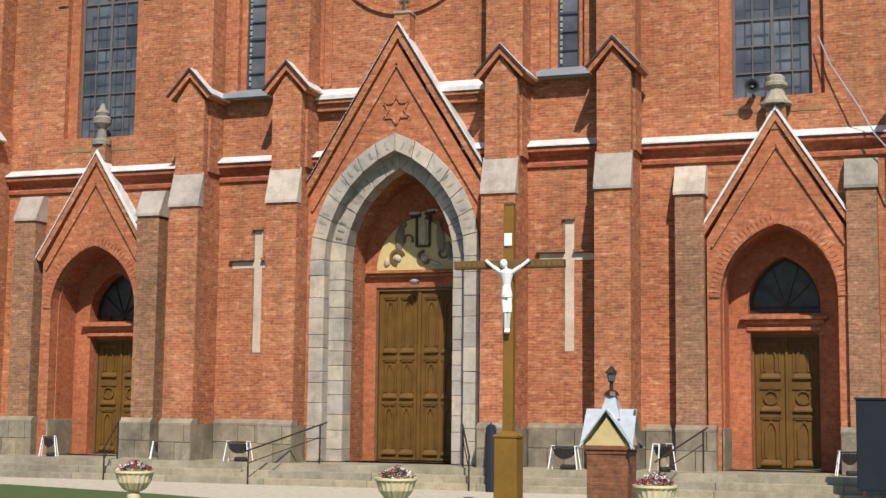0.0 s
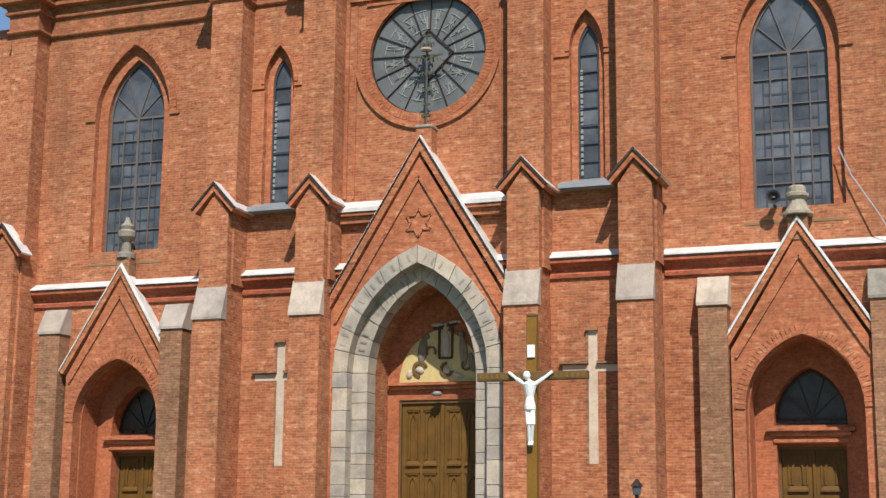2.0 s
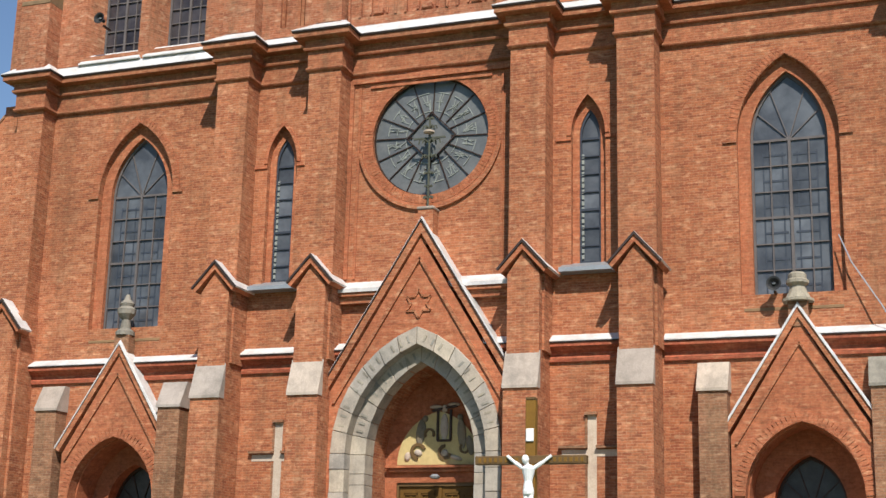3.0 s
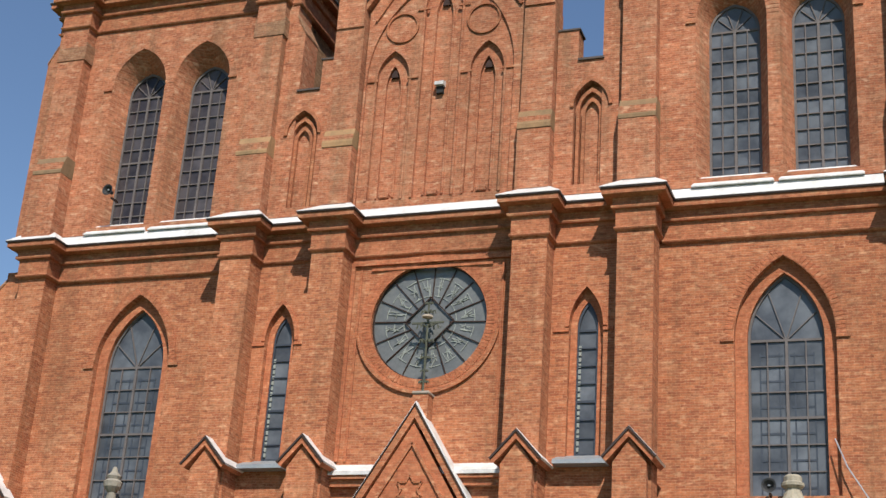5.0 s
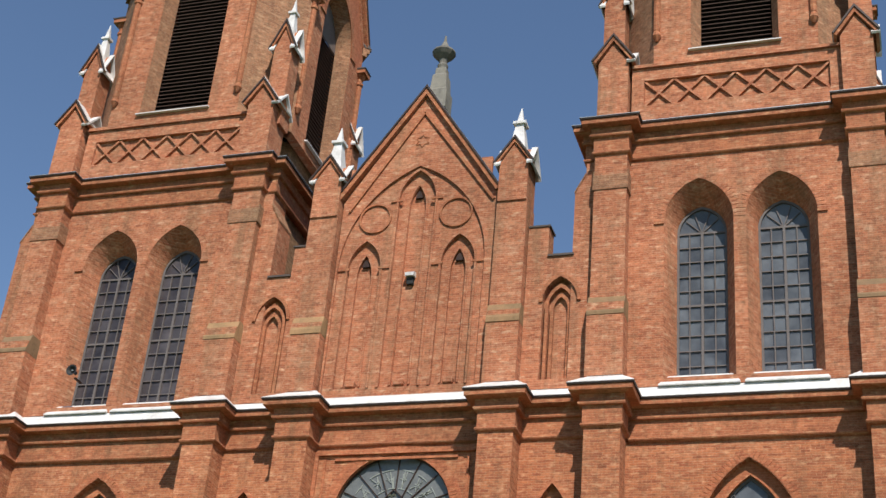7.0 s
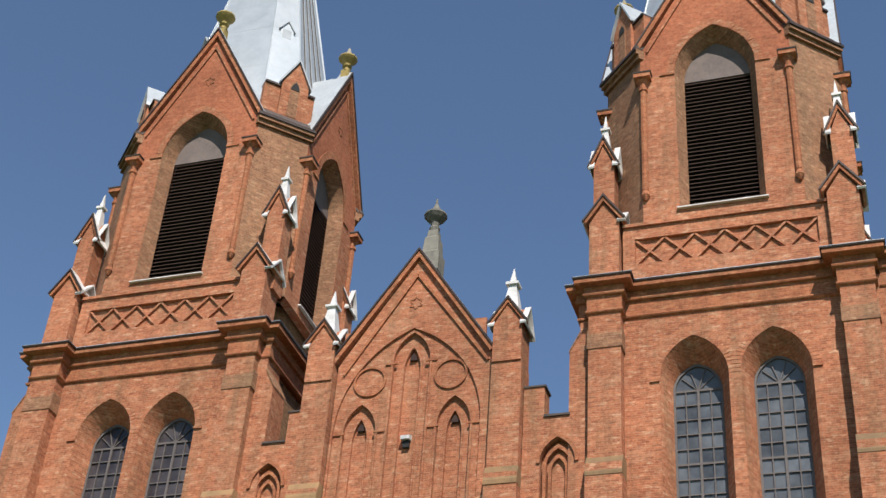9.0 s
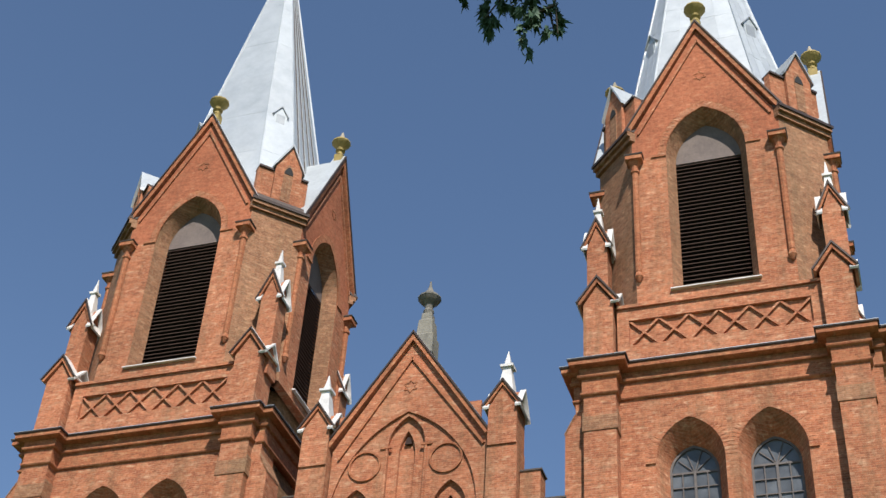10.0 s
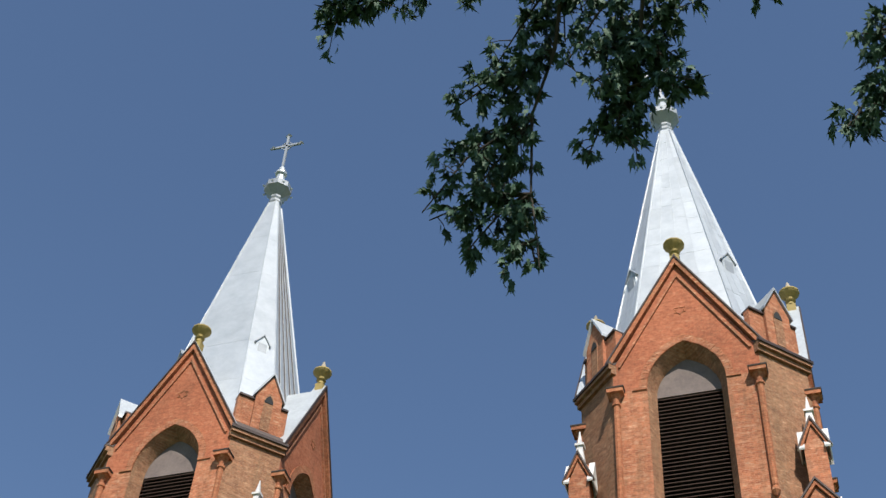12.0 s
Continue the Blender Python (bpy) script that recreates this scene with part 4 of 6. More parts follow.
# high gable between the towers
bm = fresh()
big = arch(GX, 2.5, 24.1, 3.75, 12)
m = len(big) // 2
prism(bm, [(-2.75, 19.2), (GX - 2.5, 19.2)] + big[:m + 1] + [(GX, 30.75), (-2.75, 26.6)], GY, GY + 0.1)
prism(bm, [(2.75, 19.2), (GX + 2.5, 19.2)] + big[m:][::-1] + [(GX, 30.75), (2.75, 26.6)], GY, GY + 0.1)
hg = part("high_gable", bm, BRICK_HIGH, church, "tall brick gable with blind tracery")
bm = fresh()
wall_with(bm, GX - 2.5, GX + 2.5, 19.2, 28.0, GY + 0.09, GY + 0.2, [(GX - 1.6, 0.56, 19.8, 24.1, 1.0), (GX, 0.64, 19.8, 26.6, 1.1), (GX + 1.6, 0.56, 19.8, 24.1, 1.0)])
part("tracery_plate", bm, BRICK_HIGH, hg)
for x, h, spring, rise in ((GX - 1.6, 0.56, 24.1, 1.0), (GX, 0.64, 26.6, 1.1), (GX + 1.6, 0.56, 24.1, 1.0)):
    bm = fresh()
    band(bm, x, h, h + 0.075, spring, rise, rise + 0.1, GY + 0.05, GY + 0.09, 19.8)
    part("tracery_moulding", bm, BRICK_HIGH, hg)
    bm = fresh()
    band(bm, x, h * 0.45, h * 0.45 + 0.06, spring - 0.3, rise * 0.8, rise * 0.8 + 0.08, GY + 0.16, GY + 0.2, 19.9)
    part("tracery_moulding", bm, BRICK_HIGH, hg)
bm = fresh()
wall_with(bm, GX - 2.4, GX + 2.4, 19.2, 27.9, GY + 0.2, GY + 0.3, [(GX - 1.6, 0.26, 19.9, 23.8, 0.8), (GX, 0.28, 19.9, 26.3, 0.85), (GX + 1.6, 0.26, 19.9, 23.8, 0.8)])
part("tracery_plate", bm, BRICK_HIGH, hg)
bm = fresh()
prism(bm, [(-2.75, 19.2), (2.75, 19.2), (2.75, 26.6), (GX, 30.75), (-2.75, 26.6)], GY + 0.3, 0.5)
part("gable_core", bm, BRICK_HIGH, hg)
gable_trim(hg, GX, 2.75, 26.55, 30.7, GY - 0.16, 0.5, 0.16, 0.0, metal=LEAD, brick=BRICK_TRIM)
bm = fresh()
for q in (-1, 1): bar(bm, (q * 2.5, GY - 0.03, 26.25), (GX, GY - 0.03, 30.0), 0.09, 0.1)
part("gable_moulding", bm, BRICK_TRIM, hg)
for xo, spring in ((-1.6, 24.1), (0, 26.6), (1.6, 24.1)):
    for q in (-1, 1): part("label_stop", boxed(GX + xo + q * 0.5, GX + xo + q * 0.9, GY + 0.04, GY + 0.1, spring - 0.08, spring), BRICK_TRIM, hg)
    # dark plate, in the iron colour, stands for shade in the lancet's head
    bm = fresh()
    prism(bm, arch(GX + xo, 0.12, spring + 0.1, 0.27, 4), GY + 0.2, GY + 0.296)
    part("lancet_eye", bm, IRON, hg)
for q in (-1, 1):
    bm = fresh()
    ring(bm, GX + q * 1.4, 25.95, 0.5, 0.57, GY + 0.03, GY + 0.1, 28)
    part("roundel", bm, BRICK_TRIM, hg)
for x in (-1.6, 0.0, 1.6):
    part("sill_block", bevel(boxed(GX + x - 0.16, GX + x + 0.16, GY + 0.06, GY + 0.32, 19.85, 20.05), 0.03), BRICK_HIGH, hg)
# near-black box gives the vent its unlit depth
bm = fresh()
box(bm, GX - 0.11, GX + 0.11, GY + 0.17, GY + 0.31, 23.45, 23.68)
part("vent_hole", bm, SHADE, hg)
bm = fresh()
slab(bm, [(GX - 0.15, GY + 0.06, 23.7), (GX - 0.15, GY + 0.06, 23.82), (GX - 0.15, GY + 0.3, 23.92), (GX - 0.15, GY + 0.3, 23.7)], (0.30, 0, 0))
part("vent_hood", bm, FLASHING, hg)
bm = fresh()
star(bm, GX, 28.85, 0.26, GY - 0.022, GY + 0.01, 0.035)
part("star", bm, BRICK_TRIM, hg)
part("finial_base", bevel(lathed([(0.5, 30.4), (0.5, 31.2), (0.42, 31.25), (0.36, 31.9), (0.28, 31.95), (0.26, 32.25)], (GX + 0.2, 0.4, 0), 4, math.pi / 4), 0.02), DARKSTONE, hg)
part("stone_finial", lathed([(0.16, 32.2), (0.2, 32.4), (0.14, 32.5), (0.17, 32.66), (0.34, 32.82), (0.43, 32.95), (0.41, 33.02), (0.16, 33.25), (0.06, 33.5), (0.03, 33.75)], (GX + 0.2, 0.4, 0), 12), DARKSTONE, hg, "dark grey stone urn finial")


def spirelet(bm, xc, yc, z0, z1, w):
    """A slim square metal spire with a collar and a point."""
    h = z1 - z0
    lathe(bm, [(w * 1.05, z0), (w * 0.86, z0 + h * 0.08), (w * 0.36, z0 + h * 0.66), (w * 0.36, z0 + h * 0.68), (w * 0.58, z0 + h * 0.685), (w * 0.58, z0 + h * 0.725), (w * 0.30, z0 + h * 0.73), (0.015, z1)], (xc, yc, 0), 4, math.pi / 4)


def pinnacle(parent, xc, yc, half, z0, z1, zg, tip, label="brick pinnacle with a white metal spirelet"):
    """A square brick shaft with four small gables and a metal spirelet."""
    bm = fresh()
    box(bm, xc - half, xc + half, yc - half, yc + half, z0, z1)
    prism(bm, [(xc - half, z1), (xc + half, z1), (xc, zg)], yc - half, yc + half)
    slab(bm, [(xc - half, yc - half, z1), (xc - half, yc + half, z1), (xc - half, yc, zg)], (2 * half, 0, 0))
    p = part("pinnacle", bm, BRICK_HIGH, parent, label)
    gable_trim(p, xc, half + 0.06, z1, zg, yc - half - 0.08, yc - half + 0.05, 0.09, 0.06, metal=FLASHING, brick=BRICK_TRIM)
    bm = fresh()
    for s in (-1, 1):
        slab(bm, [(xc + s * (half + 0.12), yc - half, z1 - 0.1), (xc, yc - half, zg + 0.14), (xc, yc - half, zg + 0.2), (xc + s * (half + 0.16), yc - half, z1 - 0.04)], (0, 2 * half, 0))
        # roofs of the side gables, standing out past the shaft
        for q in (-1, 1):
            slab(bm, [(xc + s * (half - 0.04), yc + q * (half + 0.12), z1 - 0.12), (xc + s * (half - 0.04), yc, zg + 0.02), (xc + s * (half - 0.04), yc, zg + 0.07), (xc + s * (half - 0.04), yc + q * (half + 0.15), z1 - 0.06)], (s * 0.2, 0, 0))
    spirelet(bm, xc, yc, z1 + (zg - z1) * 0.2, tip, half * 1.12)
    part("spirelet", bm, FLASHING, p, "white sheet metal")


for s in (-1, 1):
    px = 3.25 * s - 0.08
    bm = fresh()
    box(bm, px - 0.52, px + 0.52, -0.55, 0.5, 19.2, 22.0)
    box(bm, px - 0.5, px + 0.5, -0.42, 0.5, 22.0, 26.0)
    b = part("buttress", bm, BRICK_HIGH, church)
    bm = fresh()
    slab(bm, [(px - 0.53, -0.58, 21.6), (px - 0.53, -0.58, 21.75), (px - 0.53, -0.42, 22.25), (px - 0.53, 0.3, 22.25), (px - 0.53, 0.3, 21.6)], (1.06, 0, 0))
    part("weathering_slab", bm, MOSSY, b)
    pinnacle(church, px, 0.0, 0.48, 26.0, 27.4, 28.2, 29.9)
    # stepped parapet with a niche
    bm = fresh()
    xa, xb = sorted((3.7 * s, 5.9 * s))
    wall_with(bm, xa, xb, 19.2, 24.0, -0.1, 0.15, [(4.83 * s, 0.55, 19.8, 22.4, 0.85)])
    box(bm, xa, xb, 0.15, 0.5, 19.2, 24.0)
    box(bm, 3.7 * s, 4.37 * s, -0.1, 0.5, 24.0, 25.1)
    w = part("stepped_parapet", bm, BRICK_HIGH, church)
    part("parapet_cap", boxed(4.37 * s, 5.2 * s, -0.16, 0.55, 24.0, 24.07), DARK_BROWN, w)
    part("parapet_cap", boxed(3.7 * s, 4.42 * s, -0.14, 0.55, 25.1, 25.16), DARK_BROWN, w)
    for k, (h, r, d) in enumerate(((0.38, 0.62, 0.03), (0.22, 0.42, 0.09))):
        bm = fresh()
        band(bm, 4.83 * s, h, h + 0.1, 22.3 - 0.1 * k, r, r + 0.14, d - 0.06, 0.14, 19.8, 6)
        part("niche_moulding", bm, BRICK_TRIM, w)
    bm = fresh()
    band(bm, 4.83 * s, 0.55, 0.66, 22.4, 0.85, 1.0, -0.16, -0.09)
    part("hood_mould", bm, BRICK_TRIM, w)

# second storey of the towers
UZ = 28.62          # lip of the upper cornice
for s in (-1, 1):
    xa, xb = sorted((6.8 * s, 13.7 * s))
    bm = fresh()
    wall_with(bm, xa, xb, 19.2, 27.8, SY, SY + 0.45, [(9.03 * s, 1.06, 19.75, 25.05, 1.5), (11.52 * s, 1.06, 19.75, 25.05, 1.5)])
    box(bm, xa, xb, SY + 1.0, SY + 1.2, 19.2, 27.8)
    w = part("tower_wall", bm, BRICK_HIGH, church)
    for x in (9.03 * s, 11.52 * s):
        bm = fresh()
        splay(bm, x, (1.06, 25.05, 1.5), SY + 0.02, (0.77, 24.98, 0.95), SY + 0.72, 19.75)
        part("splayed_reveal", bm, BRICK_HIGH, church)
        bm = fresh()
        band(bm, x, 0.77, 1.08, 24.98, 0.95, 1.7, SY + 0.724, SY + 0.9, 19.75)
        part("reveal_step", bm, BRICK_BROWN, church)
        # the two towers' differing reflections are put into the glass colour
        glazing(church, x, 0.77, 19.9, 24.98, 0.95, SY + 0.78, 4, 10, "pointed tower window with small dark panes" if s < 0 else "pointed tower window with small grey panes", glass=GLASS_DIM if s < 0 else GLASS, bars=BAR)
        brick_arc(w, arch(x, 1.07, 25.05, 1.51, 15), 0.25, SY - 0.004, SY + 0.02, BRICK_HIGH)
        q = 1 if x > TX * s else -1
        part("label_stop", boxed(x + q * 1.06, x + q * 1.36, SY - 0.06, SY + 0.01, 24.97, 25.05), BRICK_TRIM, church)
        bm = fresh()
        loft(bm, [(x - 1.18, x + 1.18, SY - 0.10, SY + 0.75, 19.47), (x - 1.18, x + 1.18, SY - 0.10, SY + 0.75, 19.51), (x - 0.95, x + 0.95, SY + 0.30, SY + 0.75, 19.93)])
        part("window_sill", bm, FLASHING, church, "white metal window sill")
    bm = fresh()
    box(bm, 13.4 * s, 14.0 * s, 1.0, 7.5, 18.3, 27.8)
    part("tower_side_wall", bm, BRICK_BROWN, church)
    flank = part("tower_side_wall", boxed(5.62 * s, 7.0 * s, 1.2, 7.5, 18.3, 28.4), BRICK_SOOT, church, "weathered olive-brown brick side wall with scaffold holes")
    g = random.Random(61)
    for k in range(26):
        y, z = 1.5 + (k % 4) * 1.4 + g.uniform(-0.25, 0.25), 24.2 + (k // 4) * 0.62 + g.uniform(-0.1, 0.1)
        # near-black boxes on the wall's face stand for the shade in the holes
        part("scaffold_hole", boxed(5.612 * s, 5.68 * s, y, y + 0.13, z, z + 0.09), SHADE, flank)
    for xo in (6.35, 14.15):
        x = xo * s
        bm = fresh()
        box(bm, x - 0.56, x + 0.56, -0.6, 0.9, 19.2, 22.0), box(bm, x - 0.52, x + 0.52, -0.42, 0.9, 22.0, 27.9)
        b = part("buttress", bm, BRICK_HIGH, church)
        for z in (21.6, 26.1):
            bm = fresh()
            y = -0.62 if z < 24 else -0.45
            slab(bm, [(x - 0.565, y, z), (x - 0.565, y, z + 0.1), (x - 0.565, -0.41, z + 0.7), (x - 0.565, 0.5, z + 0.7), (x - 0.565, 0.5, z)], (1.13, 0, 0))
            part("weathering_slab", bm, MOSSY if z < 24 else BRICK_BROWN, b, "lichen-stained sloped offset")
        # buttress of the flank, flush with the tower's corner, that steps in near its top
        q = s * (1 if xo > 10 else -1)
        bm = fresh()
        prism(bm, [(x, 19.2), (x + q * 1.2, 19.2), (x + q * 1.2, 26.3), (x + q * 0.86, 26.95), (x + q * 0.86, 27.9), (x, 27.9)], -0.085, 0.95)
        fb = part("flank_buttress", bm, BRICK_HIGH, church)
        bm = fresh()
        slab(bm, [(x + q * 1.215, -0.115, 26.24), (x + q * 1.215, -0.115, 26.32), (x + q * 0.87, -0.115, 27.0), (x + q * 0.87, -0.115, 26.9)], (0, 1.08, 0))
        part("weathering_slab", bm, BRICK_BROWN, fb)
    # upper cornice
    cornice_run("upper_cornice", (xa, xb, SY, 1.0, UZ, 0.0, 0.3, 0.0, 0.22), ZINC, BRICK_TRIM)
    for xo in (6.35, 14.15): cornice_run("buttress_cornice", (xo * s - 0.52, xo * s + 0.52, -0.42, 1.2, UZ, 1.0, -0.3, 0.02, 0.16), LEAD, BRICK_TRIM)
    for xo, q in ((5.55, -1), (14.95, 1)):
        cornice_run("flank_cornice", (xo * s - 0.06, xo * s + 0.06, -0.05, 7.5, UZ - 0.01, 1.0, 0.1, 0.0, 0.1), LEAD, BRICK_TRIM)
    bm = fresh()
    box(bm, 5.9 * s, 14.6 * s, 0.6, 7.6, 28.3, 29.0)
    part("tower_deck", bm, LEAD, church)
    # balustrade with crossed brick bars
    by = -0.08
    ba, bb = sorted((6.9 * s, 13.6 * s))
    bal = part("balustrade", boxed(ba, bb, by + 0.34, 0.5, 28.7, 30.9), BRICK_HIGH, church, "brick parapet with crossed lattice panel")
    for a, b in ((28.7, 29.4), (30.42, 30.9)): part("rail", boxed(ba, bb, by, by + 0.33, a, b), BRICK_HIGH, bal)
    for a, b in ((ba, TX * s - 2.95), (TX * s + 2.95, bb)): part("end_block", boxed(a, b, by, by + 0.33, 29.4, 30.42), BRICK_HIGH, bal)
    part("coping", boxed(ba, bb, by - 0.09, 0.5, 30.9, 31.02), BRICK_HIGH, bal)
    part("lattice_panel", boxed(TX * s - 2.95, TX * s + 2.95, by + 0.13, by + 0.33, 29.4, 30.42), BRICK_HIGH, bal)
    for i in range(6):
        xl = TX * s - 2.95 + i * 5.9 / 6
        for q in (0, 1):
            bm = fresh()
            bar(bm, (xl, by + 0.085 + 0.004 * q, 29.4 + 1.02 * q), (xl + 5.9 / 6, by + 0.085 + 0.004 * q, 30.42 - 1.02 * q), 0.075, 0.10)
            part("lattice_bar", bm, BRICK_HIGH, bal)
    for xo in (6.4, 14.15):
        x = xo * s
        bm = fresh()
        x -= 0.08
        prism(bm, [(x - 0.5, 28.7), (x + 0.5, 28.7), (x + 0.5, 31.1), (x, 31.9), (x - 0.5, 31.1)], -0.35, 0.75)
        p = part("parapet_pier", bm, BRICK_HIGH, church)
        gable_trim(p, x, 0.58, 31.1, 31.95, -0.45, 0.8, 0.12, metal=LEAD if s > 0 else FLASHING, brick=BRICK_TRIM)
        bm = fresh()
        for q in (-1, 1):
            slab(bm, [(x + 0.45, 0.2 + q * 0.62, 31.0), (x + 0.45, 0.2, 31.75), (x + 0.45, 0.2, 31.83), (x + 0.45, 0.2 + q * 0.68, 31.05)], (0.28, 0, 0))
        part("side_flashing", bm, FLASHING, p, "white sheet metal")
        # tall pinnacle on the pier
        xi = (6.22 if xo < 10 else 14.25) * s
        pinnacle(church, xi, 0.45, 0.36, 30.5, 33.9, 34.9, 36.5)
        pinnacle(church, xi, 6.9, 0.36, 29.0, 33.9, 34.9, 36.5)

# belfries and spires
BY, HF, S8 = -0.05, 2.65, 4.18
AX = BY + S8
LOWER = Matrix.Translation((0, 0, 2.1)) @ Matrix.Diagonal((1, 1, 0.979, 1)) @ Matrix.Translation((0, 0, -2.1))


def belfry(s):
    cx = TX * s
    up = 1.75 if s < 0 else 1.2     # the spires differ in height
    for k in range(4):
        ga = 45.15 if k % 2 else 44.75     # the side gables rise a little higher
        turn = Matrix.Translation((cx, AX, 0)) @ Matrix.Rotation(math.pi / 2 * k, 4, "Z") @ Matrix.Translation((-cx, -AX, 0))

        def put(name, bm, mat, parent=church, label=""):
            bm.transform(turn @ LOWER)
            return part(name, bm, mat, parent, label)

        bm = fresh()
        hole = arch(cx, 1.42, 38.4, 2.1)
        m = len(hole) // 2
        box(bm, cx - 1.42, cx + 1.42, BY, BY + 0.35, 31.7, 32.2)
        box(bm, cx - HF, cx - 1.42, BY, BY + 0.35, 31.7, 38.4), box(bm, cx + 1.42, cx + HF, BY, BY + 0.35, 31.7, 38.4)
        put("belfry_wall", bm, BRICK_HIGH)
        bm = fresh()
        prism(bm, [(cx - HF, 38.4)] + hole[:m + 1] + [(cx, ga), (cx - HF, 39.6)], BY, BY + 0.35)
        prism(bm, [(cx + HF, 38.4)] + hole[m:][::-1] + [(cx, ga), (cx + HF, 39.6)], BY, BY + 0.35)
        put("belfry_gable", bm, BRICK_GABLE)
        bm = fresh()
        splay(bm, cx, (1.42, 38.4, 2.1), BY + 0.02, (1.17, 38.38, 1.75), BY + 0.6, 32.2)
        put("splayed_reveal", bm, BRICK_BROWN)
        bm = fresh()
        band(bm, cx, 1.42, 1.72, 38.4, 2.1, 2.45, BY - 0.03, BY + 0.02)
        for q in (-1, 1): box(bm, cx + q * 1.42, cx + q * 1.95, BY - 0.05, BY + 0.01, 38.32, 38.42)
        voussoirs = put("brick_arch", bm, BRICK_TRIM)
        if k == 0:
            pts = [(x, 2.1 + (z - 2.1) * 0.979) for x, z in arch(cx, 1.44, 38.4, 2.12, 20)]
            brick_arc(voussoirs, pts, 0.25, BY - 0.036, BY, BRICK_HIGH)
        bm = fresh()
        prism(bm, arch(cx, 1.19, 38.38, 1.77), BY + 0.61, BY + 0.65)
        lv = put("louvre", bm, PANEL, church, "dark slatted belfry louvre under a grey panel")
        # near-black sheet stands in for the unlit inside of the belfry
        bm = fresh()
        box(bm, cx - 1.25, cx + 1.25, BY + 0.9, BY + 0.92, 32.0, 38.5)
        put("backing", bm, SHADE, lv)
        for i in range(34):
            z = 32.35 + i * 0.179
            bm = fresh()
            slab(bm, [(cx - 1.19, BY + 0.61, z), (cx - 1.19, BY + 0.61, z + 0.03), (cx - 1.19, BY + 0.82, z + 0.17), (cx - 1.19, BY + 0.82, z + 0.14)], (2.38, 0, 0))
            put("slat", bm, LOUVRE, lv)
        bm = fresh()
        slab(bm, [(cx - 1.5, BY - 0.13, 32.07), (cx - 1.5, BY - 0.13, 32.11), (cx - 1.5, BY + 0.6, 32.3), (cx - 1.5, BY + 0.6, 32.07)], (3.0, 0, 0))
        put("window_sill", bm, FLASHING)
        # gable coping
        gable_trim(church, cx, HF + 0.05, 39.65, ga, BY - 0.16, BY + 0.4, 0.18, 0.0, metal=ZINC, brick=BRICK_TRIM, move=turn @ LOWER)
        bm = fresh()
        for q in (-1, 1): bar(bm, (cx + q * (HF - 0.25), BY - 0.03, 39.6), (cx, BY - 0.03, ga - 0.6), 0.08, 0.09)
        put("gable_moulding", bm, BRICK_HIGH)
        bm = fresh()
        star(bm, cx, 42.2, 0.25, BY - 0.02, BY + 0.01, 0.035)
        put("star", bm, BRICK_TRIM)
        # roof of the gable, running back to the spire
        bm = fresh()
        for q in (-1, 1):
            slab(bm, [(cx + q * (HF + 0.1), BY + 0.4, 39.75), (cx, BY + 0.4, ga + 0.25), (cx, BY + 3.0, ga + 0.25)], (0, 0, 0.06))
        put("gable_roof", bm, ZINC)
        # gilt urn on the point
        bm = fresh()
        box(bm, cx - 0.18, cx + 0.18, BY - 0.05, BY + 0.31, ga + 0.1, ga + 0.6)
        goblet = [(0.21, 45.35), (0.14, 45.45), (0.13, 45.55), (0.22, 45.63), (0.15, 45.72), (0.17, 45.80), (0.36, 46.0), (0.43, 46.1), (0.42, 46.17)]
        lathe(bm, goblet + ([(0.30, 46.20), (0.24, 46.25)] if k == 0 else [(0.2, 46.28), (0.16, 46.4)]), (cx, BY + 0.13, ga - 44.75), 12)
        urn = put("gilt_urn", bm, GOLD, church, "yellow gilded urn finial on a gable point")
        if k:
            bm = fresh()
            lathe(bm, [(0.15, 46.4), (0.04, 46.8)], (cx, BY + 0.13, ga - 44.75), 10)
            put("lid_point", bm, GREYSTONE, urn, "pale pointed lid")
        # corner shafts
        for q in (-1, 1):
            bm = fresh()
            lathe(bm, [(0.05, 32.6), (0.16, 32.8), (0.1, 33.0), (0.12, 33.05), (0.12, 37.6), (0.17, 37.65), (0.17, 37.75), (0.12, 37.8), (0.14, 37.95), (0.26, 38.15)], (cx + q * (HF - 0.1), BY - 0.06, 0), 8)
            box(bm, cx + q * (HF - 0.1) - 0.3, cx + q * (HF - 0.1) + 0.3, BY - 0.36, BY + 0.2, 38.15, 38.32)
            shaft = put("corner_shaft", bm, BRICK_TRIM, church)
            x = cx + q * (HF - 0.1)
            bm = fresh()
            loft(bm, [(x - 0.32, x + 0.32, BY - 0.38, BY + 0.2, 38.32), (x - 0.34, x + 0.34, BY - 0.40, BY + 0.2, 38.37), (x - 0.1, x + 0.1, BY - 0.1, BY + 0.2, 38.6)])
            put("shaft_cap", bm, DARK_BROWN, shaft)
        # canted corner
        c = S8 - HF
        p0, p1 = Vector((cx + HF, BY, 0)), Vector((cx + S8, BY + c, 0))
        d = (p1 - p0).normalized()
        nrm = Vector((d.y, -d.x, 0))
        bm = fresh()
        slab(bm, [p0 + Vector((0, 0, 31.7)), p1 + Vector((0, 0, 31.7)), p1 + Vector((0, 0, 39.7)), p0 + Vector((0, 0, 39.7))], -nrm * 0.5)
        put("canted_wall", bm, BRICK_BROWN)
        bm = fresh()
